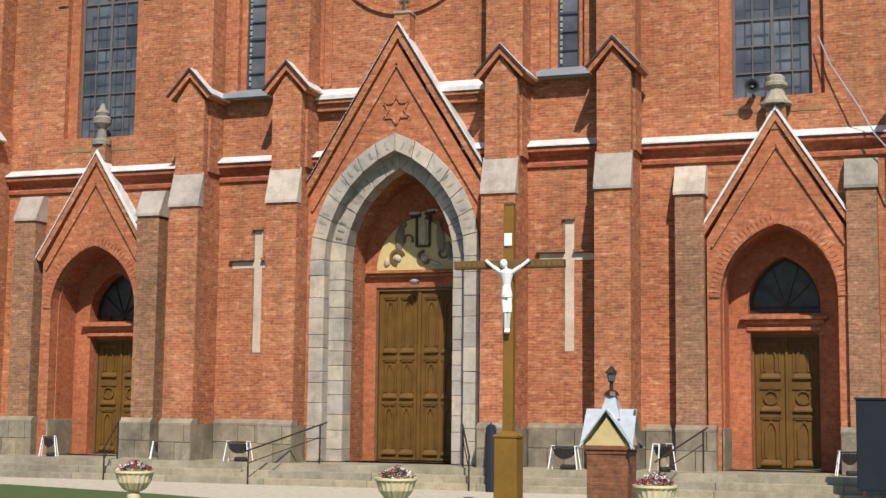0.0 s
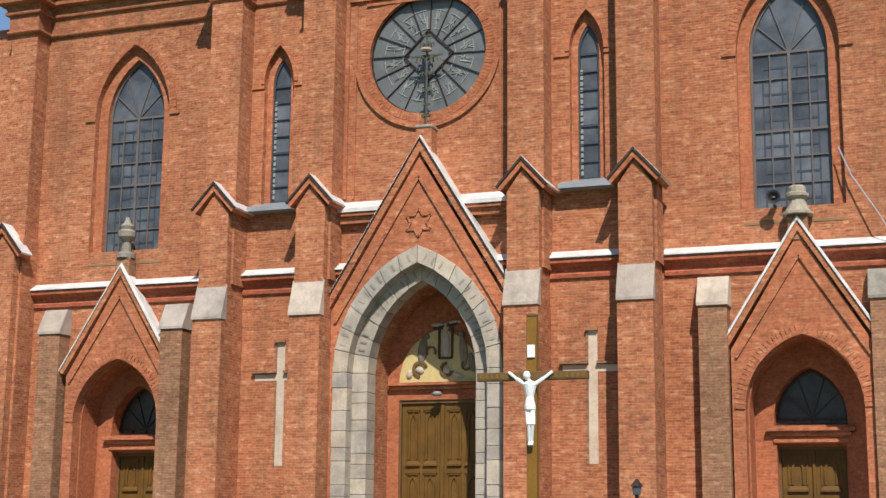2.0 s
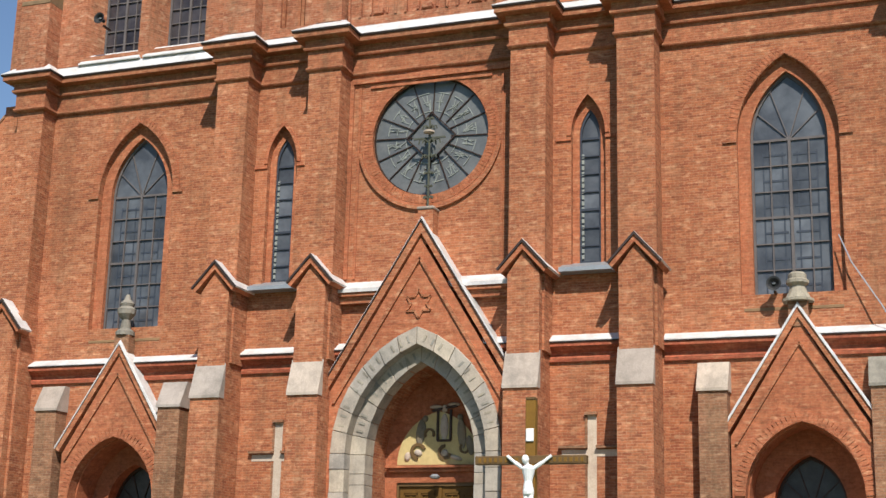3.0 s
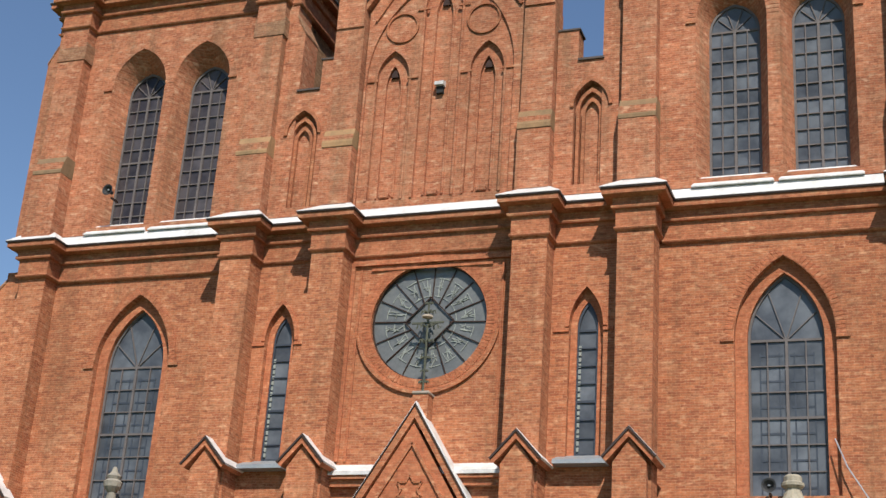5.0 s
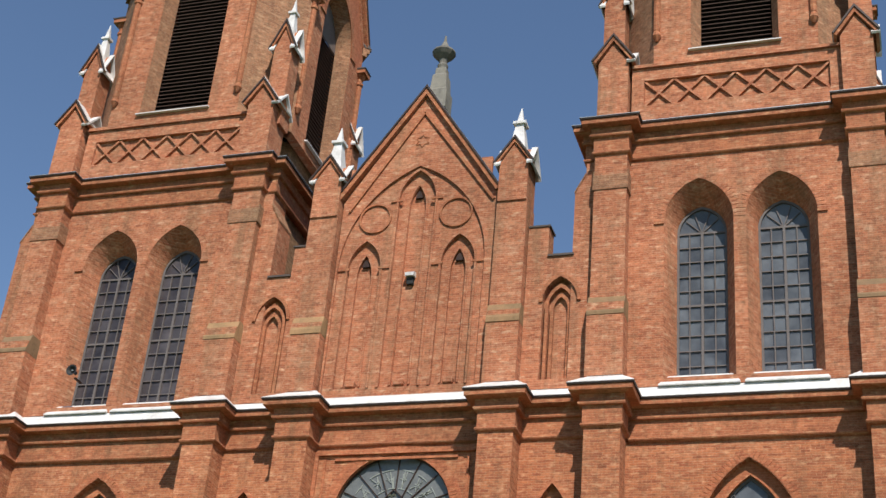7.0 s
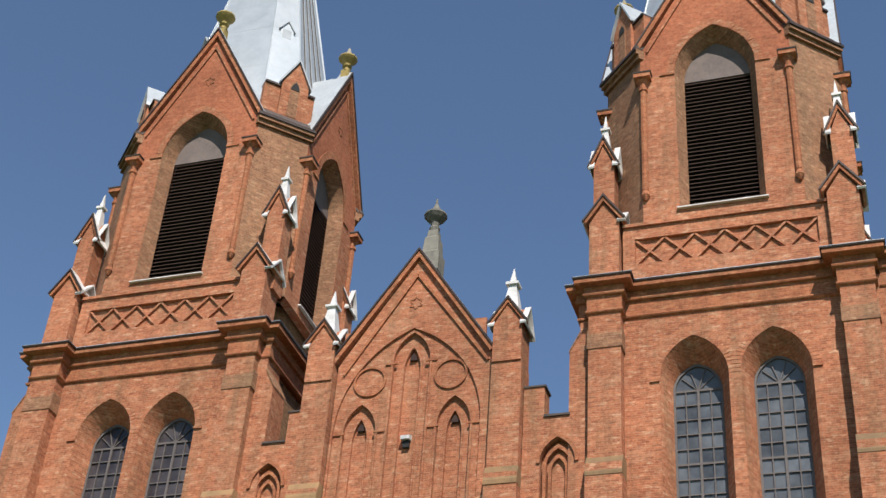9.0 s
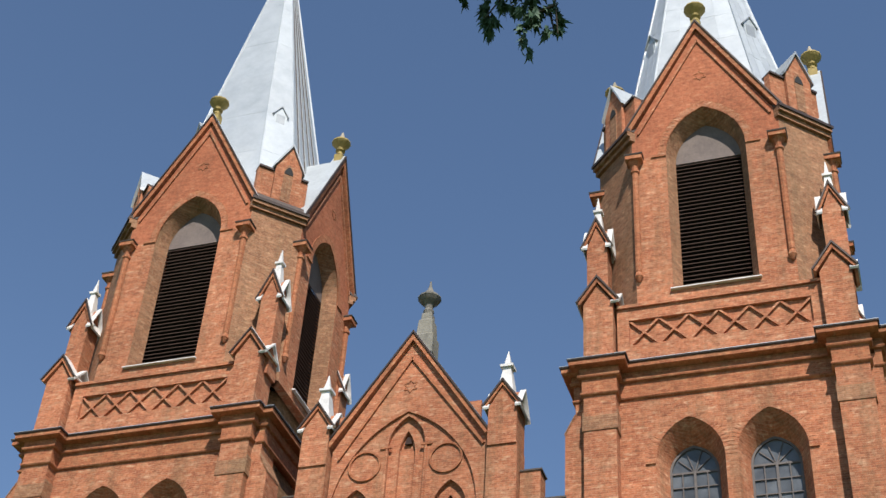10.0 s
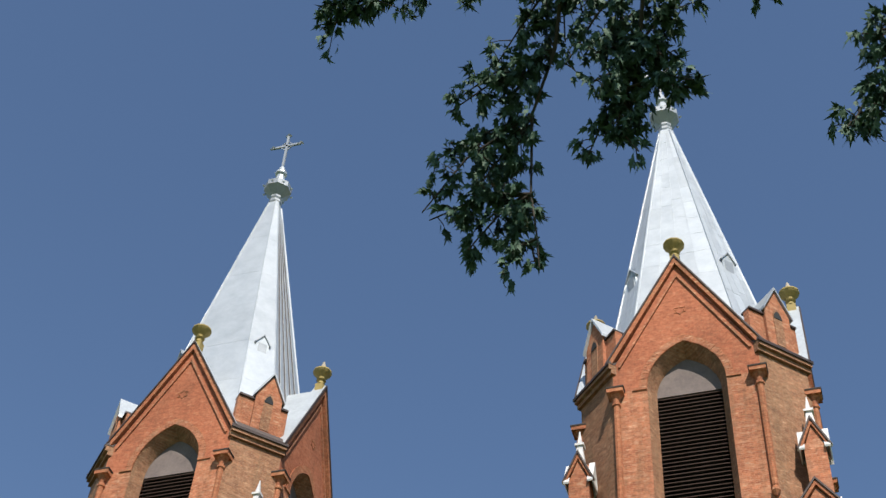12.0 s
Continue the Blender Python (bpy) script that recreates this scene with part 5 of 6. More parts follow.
        for a, b, o in ((39.3, 39.5, 0.12), (39.5, 39.75, 0.24)):
            slab(bm, [p0 - d * 0.1 + nrm * o + Vector((0, 0, a)), p1 + d * 0.1 + nrm * o + Vector((0, 0, a)), p1 + d * 0.1 + nrm * o + Vector((0, 0, b)), p0 - d * 0.1 + nrm * o + Vector((0, 0, b))], -nrm * (0.5 + o))
        put("canted_cornice", bm, BRICK_BROWN)
        bm = fresh()
        up_z = Vector((0, 0, 1))
        slab(bm, [p0 - d * 0.12 + nrm * 0.28 + up_z * 39.75, p1 + d * 0.12 + nrm * 0.28 + up_z * 39.75, p1 + d * 0.05 + up_z * 40.2, p0 - d * 0.05 + up_z * 40.2], -nrm * 0.3)
        put("canted_flashing", bm, DARK_BROWN)
        bm = fresh()
        slab(bm, [p0 - d * 0.13 + nrm * 0.30 + up_z * 39.64, p1 + d * 0.13 + nrm * 0.30 + up_z * 39.64, p1 + d * 0.13 + nrm * 0.30 + up_z * 39.77, p0 - d * 0.13 + nrm * 0.30 + up_z * 39.77], -nrm * 0.05)
        put("canted_lip", bm, DARK_EDGE)
        mid = (p0 + p1) / 2 - nrm * 0.06 + d * {0: 0.16, 3: -0.16}.get(k, 0.0)
        bm = fresh()
        w = 0.57
        slab(bm, [mid - d * w + Vector((0, 0, 39.7)), mid + d * w + Vector((0, 0, 39.7)), mid + d * w + Vector((0, 0, 42.1)), mid + Vector((0, 0, 43.3)), mid - d * w + Vector((0, 0, 42.1))], -nrm * 0.9)
        gb = put("gablet", bm, BRICK_HIGH, church, "small brick gablet over the canted corner")
        bm = fresh()
        for q in (-1, 1):
            slab(bm, [mid + d * q * (w + 0.1) + nrm * 0.1 + Vector((0, 0, 41.95)), mid + nrm * 0.1 + Vector((0, 0, 43.35)), mid + nrm * 0.1 + Vector((0, 0, 43.5)), mid + d * q * (w + 0.1) + nrm * 0.1 + Vector((0, 0, 42.1))], -nrm * 1.6)
        put("gablet_roof", bm, ZINC if k != 0 else LEAD, gb)
        bm = fresh()
        slab(bm, [mid + nrm * 0.02 + d * (x) + Vector((0, 0, z)) for x, z in [(-0.2, 40.3)] + arch(0, 0.2, 41.9, 0.4, 4) + [(0.2, 40.3)]], -nrm * 0.02)
        put("gablet_niche", bm, BRICK_BROWN, gb)
        # flat near-black plate painted as the shade in the niche's head
        bm = fresh()
        slab(bm, [mid + nrm * 0.04 + d * (x) + Vector((0, 0, z)) for x, z in arch(0, 0.19, 41.75, 0.42, 5)], -nrm * 0.02)
        put("gablet_eye", bm, SHADE, gb)
        bm = fresh()
        slab(bm, [p0 - nrm * 0.12 + Vector((0, 0, 41.8)), p1 - nrm * 0.12 + Vector((0, 0, 41.8)), p1 - nrm * 0.12 + Vector((0, 0, 41.9)), p0 - nrm * 0.12 + Vector((0, 0, 41.9))], -nrm * 0.5)
        put("parapet_edge", bm, DARK_EDGE, gb)
        bm = fresh()
        slab(bm, [p0 - nrm * 0.2 + Vector((0, 0, 39.7)), p1 - nrm * 0.2 + Vector((0, 0, 39.7)), p1 - nrm * 0.2 + Vector((0, 0, 41.8)), p0 - nrm * 0.2 + Vector((0, 0, 41.8))], -nrm * 0.3)
        put("canted_parapet", bm, BRICK_HIGH)
    part("belfry_foot", lathed([(3.76 / math.cos(math.pi / 8), 28.95), (3.76 / math.cos(math.pi / 8), 31.3)], (cx, AX, 0), 8, math.pi / 8), BRICK_SOOT, church)
    # spire of standing-seam sheets, its tip a little out of plumb
    wide = math.atan2(HF, S8)      # the faces over the gables are broader than those over the corners
    R0, Z0, R1, Z1 = 3.35 / math.cos(wide), 40.3, 0.3, 57.0 + up
    turns = [math.pi / 2 * (i // 2) + (wide if i % 2 else -wide) for i in range(9)]
    lean = Matrix.Identity(4)
    lean[0][2], lean[0][3] = -0.30 / (Z1 - Z0), 0.30 * Z0 / (Z1 - Z0)

    def on_spire(name, bm, mat, parent, label=""):
        bm.transform(lean)
        return part(name, bm, mat, parent, label)

    bm = fresh()
    rows = [[bm.verts.new((cx + r * math.cos(a), AX + r * math.sin(a), z)) for a in turns[:8]] for r, z in ((R0, Z0), (R0 * 0.985, Z0 + 0.2), (R1, Z1))]
    for a, b in zip(rows, rows[1:]):
        for i in range(8): bm.faces.new((a[i], a[(i + 1) % 8], b[(i + 1) % 8], b[i]))
    bm.faces.new(rows[0][::-1]), bm.faces.new(rows[-1])
    sp = on_spire("spire", bm, ZINC, church, "octagonal spire of bright zinc sheet")
    g = random.Random(17 + s)
    for i in range(8):
        a0, a1 = turns[i], turns[i + 1]
        u0, u1 = Vector((math.cos(a0), math.sin(a0), 0)), Vector((math.cos(a1), math.sin(a1), 0))
        nrm = (u0 + u1).normalized() * 0.98 + Vector((0, 0, 0.19))

        def at(f, h):
            """A point of this face: f across, h up from the eaves to the tip."""
            r = R0 * 0.985 + (R1 - R0 * 0.985) * h
            return Vector((cx, AX, Z0 + 0.2 + (Z1 - Z0 - 0.2) * h)) + u0.lerp(u1, f) * r

        side = nrm.x > 0.9
        strips = 1 if s < 0 else 4
        # overlapping sheets on the faces towards the front and the sides
        if nrm.y < 0.1 and not side:
            for c in range(strips):
                h = 0.0
                while h < 0.93:
                    h1 = min(0.97, h + (0.16 if s < 0 else 0.085) * g.uniform(0.85, 1.15))
                    e = 0.004 if s < 0 else 0.012
                    f0, f1 = (c + e) / strips, (c + 1 - e) / strips
                    lift = nrm * (g.uniform(0.006, 0.008) if s < 0 else g.uniform(0.006, 0.010))
                    bm = fresh()
                    slab(bm, [at(f0, h) + lift * 1.5, at(f1, h) + lift * 1.5, at(f1, h1 + 0.001) + lift, at(f0, h1 + 0.001) + lift], -nrm * 0.006)
                    on_spire("sheet", bm, SHEET, sp)
                    h = h1
        for f in (0.0, 0.2, 0.4, 0.6, 0.8) if side else ((0.0, 0.25, 0.5, 0.75) if s > 0 and nrm.y < -0.9 else (0.0,)):
            top = 0.985 if f == 0 else 0.93
            bm = fresh()
            bar(bm, at(f, 0.0), at(f, top), 0.05 if side or f == 0 else 0.024, 0.10 if side or f == 0 else 0.05, nrm)
            on_spire("seam", bm, ZINC, sp)
            # dark brown strip along one side of each seam
            if side and f > 0:
                bm = fresh()
                bar(bm, at(f - 0.03, 0.0), at(f - 0.03, top), 0.075, 0.05, nrm)
                on_spire("seam_edge", bm, DARK_BROWN, sp)
    for i in range(4):
        a = math.pi / 4 + math.pi / 2 * i
        u = Vector((math.cos(a), math.sin(a), 0))
        v = Vector((-u.y, u.x, 0))
        base = Vector((cx, AX, 45.0)) + u * 2.84
        bm = fresh()
        slab(bm, [base - v * 0.3, base + v * 0.3, base + v * 0.3 + Vector((0, 0, 1.0)), base + Vector((0, 0, 1.45)), base - v * 0.3 + Vector((0, 0, 1.0))], -u * 0.9)
        dm = on_spire("dormer", bm, ZINC, sp)
        bm = fresh()
        f0 = base + u * 0.01
        slab(bm, [f0 - v * 0.2 + Vector((0, 0, 0.12)), f0 + v * 0.2 + Vector((0, 0, 0.12)), f0 + v * 0.2 + Vector((0, 0, 0.95)), f0 - v * 0.2 + Vector((0, 0, 0.95))], u * 0.02)
        on_spire("dormer_slats", bm, LEAD, dm)
        bm = fresh()
        for q in (-1, 1): bar(bm, base - u * 0.02 + v * q * 0.37 + Vector((0, 0, 0.92)), base - u * 0.02 + Vector((0, 0, 1.48)), 0.045, 0.16, u)
        on_spire("dormer_edge", bm, LEAD, dm)
    bm = fresh()
    lathe(bm, [(0.26, 56.75), (0.36, 56.95), (0.36, 57.08), (0.28, 57.2), (0.34, 57.3), (0.34, 57.4), (0.28, 57.5), (0.72, 57.95), (0.74, 58.3), (0.66, 58.34), (0.3, 58.62)], (cx, AX, up), 8, math.pi / 8)
    kn = on_spire("spire_knop", bm, LEAD, sp, "octagonal grey metal knop")
    bm = fresh()
    lathe(bm, [(0.3, 58.6), (0.24, 59.1), (0.2, 59.3), (0.32, 59.42), (0.32, 59.55), (0.16, 59.68), (0.2, 59.85), (0.08, 60.1)], (cx, AX, up), 10)
    on_spire("spire_stem", bm, ZINC, kn, "white sheet metal stem")
    for k in range(8):
        q = Vector((math.cos(math.pi / 4 * k), math.sin(math.pi / 4 * k), 0))
        bm = fresh()
        lathe(bm, [(0.01, -0.09), (0.08, 0), (0.01, 0.09)], Vector((cx, AX, 58.0 + up)) + q * 0.78, 6)
        on_spire("knop_stud", bm, ZINC, kn)
    bm = fresh()
    bar(bm, (cx, AX, 60.0 + up), (cx, AX, 62.9 + up), 0.13, 0.1), bar(bm, (cx - 0.8, AX, 62.0 + up), (cx + 0.8, AX, 62.0 + up), 0.13, 0.1)
    for p in ((cx - 0.8, 62.0 + up), (cx + 0.8, 62.0 + up), (cx, 62.9 + up)):
        for d in ((-0.1, 0), (0.1, 0), (0, 0.12)):
            lathe(bm, [(0.02, -0.1), (0.1, 0), (0.02, 0.1)], (p[0] + d[0], AX, p[1] + d[1]), 6)
    for q in (-1, 1):
        for w in (-1, 1): bar(bm, (cx + q * 0.08, AX, 62.0 + up + w * 0.34), (cx + q * 0.34, AX, 62.0 + up + w * 0.08), 0.04, 0.05)
    on_spire("spire_cross", bm, LEAD, sp, "grey iron cross with trefoil ends")


belfry(-1)
belfry(1)

# body of the church behind the front
bm = fresh()
prism(bm, [(-8.5, 0.5), (8.5, 0.5), (8.5, 17.0), (0, 26.5), (-8.5, 17.0)], 2.4, 45.0)
part("nave", bm, BRICK, church)

# plinth
for xa, xb, y in ((BX[0] + 0.53, BX[1] - 0.53, -0.14), (BX[2] + 0.53, BX[3] - 0.53, -0.14), (-7.82, BX[0] - 0.53, TW - 0.14), (BX[3] + 0.53, 7.82, TW - 0.14), *((x - 0.52, x + 0.52, -1.44) for x in BX),
                  (-8.9, -7.83, -0.24), (7.83, 8.9, -0.24), (-13.6, -12.0, -0.24), (12.0, 13.6, -0.24), (-14.8, -13.62, -0.78), (13.62, 14.8, -0.78)):
    g = random.Random(int(xa * 31))
    core = part("plinth", boxed(xa + 0.004, xb - 0.004, y + 0.03, 0.5, 0.5, 1.6), PLINTH, church)
    n = max(1, round((xb - xa) / 0.55))
    for j, (z0, z1) in enumerate(((0.56, 1.08), (1.09, 1.58))):
        cuts = sorted([xa, xb] + [xa + (xb - xa) * (i + (0.5 if j else 0.0) + g.uniform(-0.1, 0.1)) / n for i in range(1, n)])
        for a, b in zip(cuts, cuts[1:]):
            part("stone", bevel(boxed(a + 0.008, b - 0.008, y - g.uniform(0, 0.02), y + 0.1, z0, z1), 0.012), PLINTH, core)
    bm = fresh()
    slab(bm, [(xa, y - 0.012, 1.58), (xa, y - 0.012, 1.64), (xa, y + 0.14, 1.76), (xa, y + 0.4, 1.76), (xa, y + 0.4, 1.58)], (xb - xa, 0, 0))
    part("plinth_cap", bm, PLINTH, core)

# ---- ground and steps ----
bm = fresh()
box(bm, -900, 900, -900, 900, -0.6, 0.0)
tagged(part("ground", bm, GRASS_GROUND), "mown green lawn round the church", "ground", kind="structure")
bm = fresh()
slab(bm, [(-40, -2.2, -0.02), (-40, -4.6, -0.02), (-9, -5.3, -0.02), (-3.6, -7.0, -0.02), (1.0, -9.0, -0.02), (8.5, -9.0, -0.02), (14, -7.0, -0.02), (40, -6.0, -0.02), (40, -2.2, -0.02)], (0, 0, 0.032))
tagged(part("path", bm, GRAVEL), "pale trodden gravel path before the steps", "path", kind="structure")
steps = tagged(part("steps", boxed(-15.2, 15.2, -1.62, 2.35, 0.0, 0.58), STEP), "broad pale concrete steps along the church front", "steps", kind="structure")
for i, (y, z) in enumerate(((-1.95, 0.385), (-2.28, 0.19))):
    for k in range(10):
        part("step_slab", bevel(boxed(-15.2 + 3.04 * k + 0.006, -15.2 + 3.04 * (k + 1) - 0.006, y, -1.6, 0.0, z), 0.012), STEP, steps)

# ---- forecourt things ----
def flower_urn(x, y):
    u = thing("flower_urn", "cream stone urn planter with red and white flowers", "planter", (x, y, 0), "urn planters")
    part("foot", lathed([(0.24, 0), (0.24, 0.08), (0.17, 0.12), (0.12, 0.3), (0.14, 0.46), (0.1, 0.5)], n=14), CREAM, u)
    bm = fresh()
    n = 40
    rows = []
    for r, z in ((0.1, 0.5), (0.2, 0.56), (0.29, 0.68), (0.33, 0.82), (0.37, 0.86), (0.37, 0.9), (0.33, 0.9), (0.3, 0.82)):
        rows.append([bm.verts.new(((r + (0.016 if i % 2 and 0.55 < z < 0.85 else 0)) * math.cos(2 * math.pi * i / n), (r + (0.016 if i % 2 and 0.55 < z < 0.85 else 0)) * math.sin(2 * math.pi * i / n), z)) for i in range(n)])
    for a, b in zip(rows, rows[1:]):
        for i in range(n): bm.faces.new((a[i], a[(i + 1) % n], b[(i + 1) % n], b[i]))
    bm.faces.new(rows[0][::-1]), bm.faces.new(rows[-1])
    part("bowl", bm, CREAM, u)
    g = random.Random(int(x * 10))
    for name, mat, cnt in (("red_flowers", PETAL_RED, 60), ("white_flowers", PETAL_WHITE, 40), ("leaves", LEAF, 60)):
        bm = fresh()
        for i in range(cnt):
            r, a = 0.31 * math.sqrt(g.random()), g.uniform(0, 6.28)
            c = Vector((r * math.cos(a), r * math.sin(a), 0.9 + 0.16 * (1 - r / 0.33) + g.uniform(-0.02, 0.05)))
            m = Matrix.Translation(c) @ Euler((g.uniform(-1, 1), g.uniform(-1, 1), g.uniform(0, 6))).to_matrix().to_4x4()
            for k in range(3):
                t = m @ Matrix.Rotation(2.1 * k, 4, "Z")
                bm.faces.new([bm.verts.new(t @ Vector(p)) for p in ((0, 0, 0), (0.035, 0.02, 0.012), (0.05, 0, 0.0), (0.035, -0.02, 0.012))])
        part(name, bm, mat, u)
    return u


for x, y in ((0.12, -14.0), (5.38, -14.0), (9.95, -14.0)): flower_urn(x, y)

# tall wayside cross
wc = thing("wayside_cross", "tall ochre wooden cross with a white figure", "cross", (6.23, -10.0, 0))
part("post_foot", bevel(boxed(-0.24, 0.24, -0.24, 0.24, 0.0, 1.55), 0.02), WOOD, wc)
part("foot_cap", bevel(lathed([(0.36, 1.55), (0.36, 1.6), (0.16, 1.68)], n=4, turn=math.pi / 4), 0.008), WOOD, wc)
part("shaft", bevel(boxed(-0.105, 0.105, -0.09, 0.09, 1.6, 6.24), 0.012), WOOD, wc)
part("crossbeam", bevel(boxed(-1.16, 1.16, -0.1, 0.08, 4.95, 5.12), 0.012), WOOD_DARK, wc)
for i in range(20):
    x = -1.08 + i * 0.112
    if abs(x) > 0.28: part("carved_bar", boxed(x, x + 0.055, -0.112, -0.1, 4.99, 5.08), WOOD, wc)
part("tablet", bevel(boxed(-0.08, 0.08, -0.13, -0.09, 5.4, 5.66), 0.01), WHITE, wc, "small white tablet")
part("tablet_top", bevel(boxed(-0.1, 0.1, -0.1, 0.1, 6.24, 6.3), 0.01), WOOD_DARK, wc)
bm = fresh()
lathe(bm, [(0.07, 4.40), (0.10, 4.48), (0.082, 4.60), (0.118, 4.76), (0.138, 4.85), (0.10, 4.905), (0.045, 4.93)], (0, -0.19, 0), 12)
lathe(bm, [(0.085, 4.32), (0.112, 4.35), (0.115, 4.41), (0.096, 4.49)], (0.005, -0.19, 0), 12)
tube(bm, [(-0.01, -0.19, 4.90), (-0.035, -0.22, 4.98)], 0.042, 8)
bmesh.ops.create_icosphere(bm, subdivisions=2, radius=1.0, matrix=Matrix.Translation((-0.05, -0.24, 5.03)) @ Matrix.Diagonal((0.075, 0.085, 0.095, 1)))
for q in (-1, 1):
    tube(bm, [(q * 0.10, -0.19, 4.85), (q * 0.28, -0.17, 4.97)], 0.042, 8)
    tube(bm, [(q * 0.27, -0.17, 4.96), (q * 0.46, -0.13, 5.11)], 0.033, 8)
    tube(bm, [(q * 0.055, -0.19, 4.36), (q * 0.04 + 0.045, -0.28, 4.04)], 0.052, 8)
    tube(bm, [(q * 0.04 + 0.045, -0.28, 4.06), (q * 0.02, -0.17, 3.72)], 0.038, 8)
    tube(bm, [(q * 0.022 + 0.01, -0.16, 3.73), (q * 0.022 + 0.01, -0.21, 3.64)], 0.034, 8)
part("figure", bm, WHITE, wc, "plain white figure on the cross")

# small brick shrine with a tin roof
sh = thing("brick_shrine", "small brick shrine with a crossed tin roof and lantern", "shrine", (8.33, -10.0, 0))
bm = fresh()
box(bm, -0.4, 0.4, -0.4, 0.4, 0, 1.36), box(bm, -0.45, 0.45, -0.45, 0.45, 1.36, 1.44), box(bm, -0.42, 0.42, -0.42, 0.42, 1.28, 1.34)
part("body", bm, BRICK_SHRINE, sh)
bm = fresh()
prism(bm, [(-0.4, 1.44), (0.4, 1.44), (0, 1.98)], -0.42, 0.42)
slab(bm, [(-0.42, -0.4, 1.44), (-0.42, 0.4, 1.44), (-0.42, 0, 1.98)], (0.84, 0, 0))
part("gable_panel", bm, OCHRE, sh, "cream plastered gables")
for k in range(2):
    for q in (-1, 1):
        for w in (-1, 1):
            bm = fresh()
            slab(bm, [(0, 0, 2.11), (0, w * 0.5, 2.11), (q * 0.56, w * 0.5, 1.37), (q * 0.54, w * 0.52, 1.38)], (0, 0, 0.035))
            bm.transform(Matrix.Rotation(math.pi / 2 * k, 4, "Z"))
            part("roof_sheet", bm, ZINC, sh)
        bm = fresh()
        bar(bm, (q * 0.56, -0.47, 1.38), (0, -0.47, 2.13), 0.02, 0.05, (0, -1, 0))
        bm.transform(Matrix.Rotation(math.pi / 2 * k, 4, "Z"))
        part("roof_edge", bm, DARK_EDGE, sh)
part("roof_peak", lathed([(0.3, 1.95), (0.12, 2.4), (0.1, 2.42)], n=4, turn=math.pi / 4), ZINC, sh)
ln = part("lantern", lathed([(0.16, 2.4), (0.12, 2.48), (0.04, 2.52), (0.035, 2.66), (0.09, 2.68)], n=8), IRON, sh, "black iron lantern")
part("lantern_glass", lathed([(0.07, 2.68), (0.1, 2.84)], n=6), GLASS, ln)
part("lantern_roof", lathed([(0.13, 2.84), (0.06, 2.93), (0.02, 2.98)], n=6), IRON, ln)


def basket_stand(x, y, tilt=0.0, w=0.62, h=0.56):
    """Two splayed steel frames that carry a dark ribbed basket."""
    st = thing("basket_stand", "low black ribbed basket on bright splayed steel legs", "plant stand", (x, y, 0.58), "stands along the wall")
    st.rotation_euler = (0, 0, tilt)
    r = w / 2
    for q in (-1, 1):
        bm = fresh()
        tube(bm, [(q * (r + 0.05), -0.17, 0), (q * (r - 0.03), -0.12, h), (q * (r - 0.03), 0.12, h), (q * (r + 0.05), 0.17, 0)], 0.017)
        part("leg", bm, WHITE, st)
    bm = fresh()
    tube(bm, [(-r + 0.03, -0.13, h - 0.02), (r - 0.03, -0.13, h - 0.02)], 0.018)
    tube(bm, [(-r + 0.03, 0.13, h - 0.02), (r - 0.03, 0.13, h - 0.02)], 0.018)
    part("rim", bm, BLACK, st)
    bm = fresh()
    n = 10
    arc = [(-(r - 0.06) * math.cos(math.pi * i / n), h - 0.06 - 0.27 * math.sin(math.pi * i / n)) for i in range(n + 1)]
    prism(bm, arc, -0.11, 0.11)
    part("basket", bm, BLACK, st)
    for i in range(1, 7):
        xx = -(r - 0.06) + i * (2 * r - 0.12) / 7
        dz = 0.27 * math.sqrt(max(0, 1 - (xx / (r - 0.06)) ** 2))
        bm = fresh()
        tube(bm, [(xx * 1.05, -0.14, h - 0.02), (xx * 0.95, -0.135, h - 0.06 - dz * 0.6), (xx * 0.8, -0.1, h - 0.07 - dz)], 0.012)
        part("rib", bm, IRON, st)
    # black block stands in for the shadow beneath the basket
    part("soil_tray", bevel(boxed(-r * 0.3, r * 0.9, -0.1, 0.12, 0.0, 0.13), 0.04), BLACK, st)
    return st


for x, y, tilt, w, h in ((-4.35, -1.25, 0.05, 0.66, 0.56), (5.12, -1.25, -0.05, 0.68, 0.6), (-10.8, -1.0, 0.4, 0.4, 0.6), (-7.05, -1.0, 0.6, 0.4, 0.5), (12.25, -1.0, 0.2, 0.55, 0.6), (7.7, -1.3, 0.9, 0.5, 0.7)): basket_stand(x, y, tilt, w, h)


def handrail(x, dx):
    """An iron stair rail: two posts, a sloping top rail and a lower one."""
    r = thing("handrail", "thin rusty brown iron handrail on the steps", "handrail", (x, 0, 0), "stair rails")
    pts = ((0, -1.45, 0.58), (dx, -2.3, 0.0))
    for i, p in enumerate(pts):
        bm = fresh()
        tube(bm, [p, (p[0], p[1], p[2] + (1.08 if i == 0 else 0.95))], 0.025)
        part("post", bm, IRON, r)
    for h, ext in ((1.06, 0.1), (0.72, 0.0)):
        a, b = Vector((0, -1.45, 0.58 + h)), Vector((dx, -2.3, h - 0.13))
        d = (b - a) * ext
        bm = fresh()
        tube(bm, [a - d, b + d], 0.024 if h > 1 else 0.014)
        part("top_rail" if h > 1 else "lower_rail", bm, IRON, r)


for x, dx in ((-1.75, -1.75), (2.4, 0.45), (8.75, -0.95), (-8.15, 0.1)): handrail(x, dx)

# added stand-in for an unidentified, shadow-like dark blue bar at the plinth
rc = thing("dark_bar_standin", "dark blue leaning shape added for a shadow-like bar at the plinth", "cloth", (3.5, -2.42, 0))
bm = fresh()
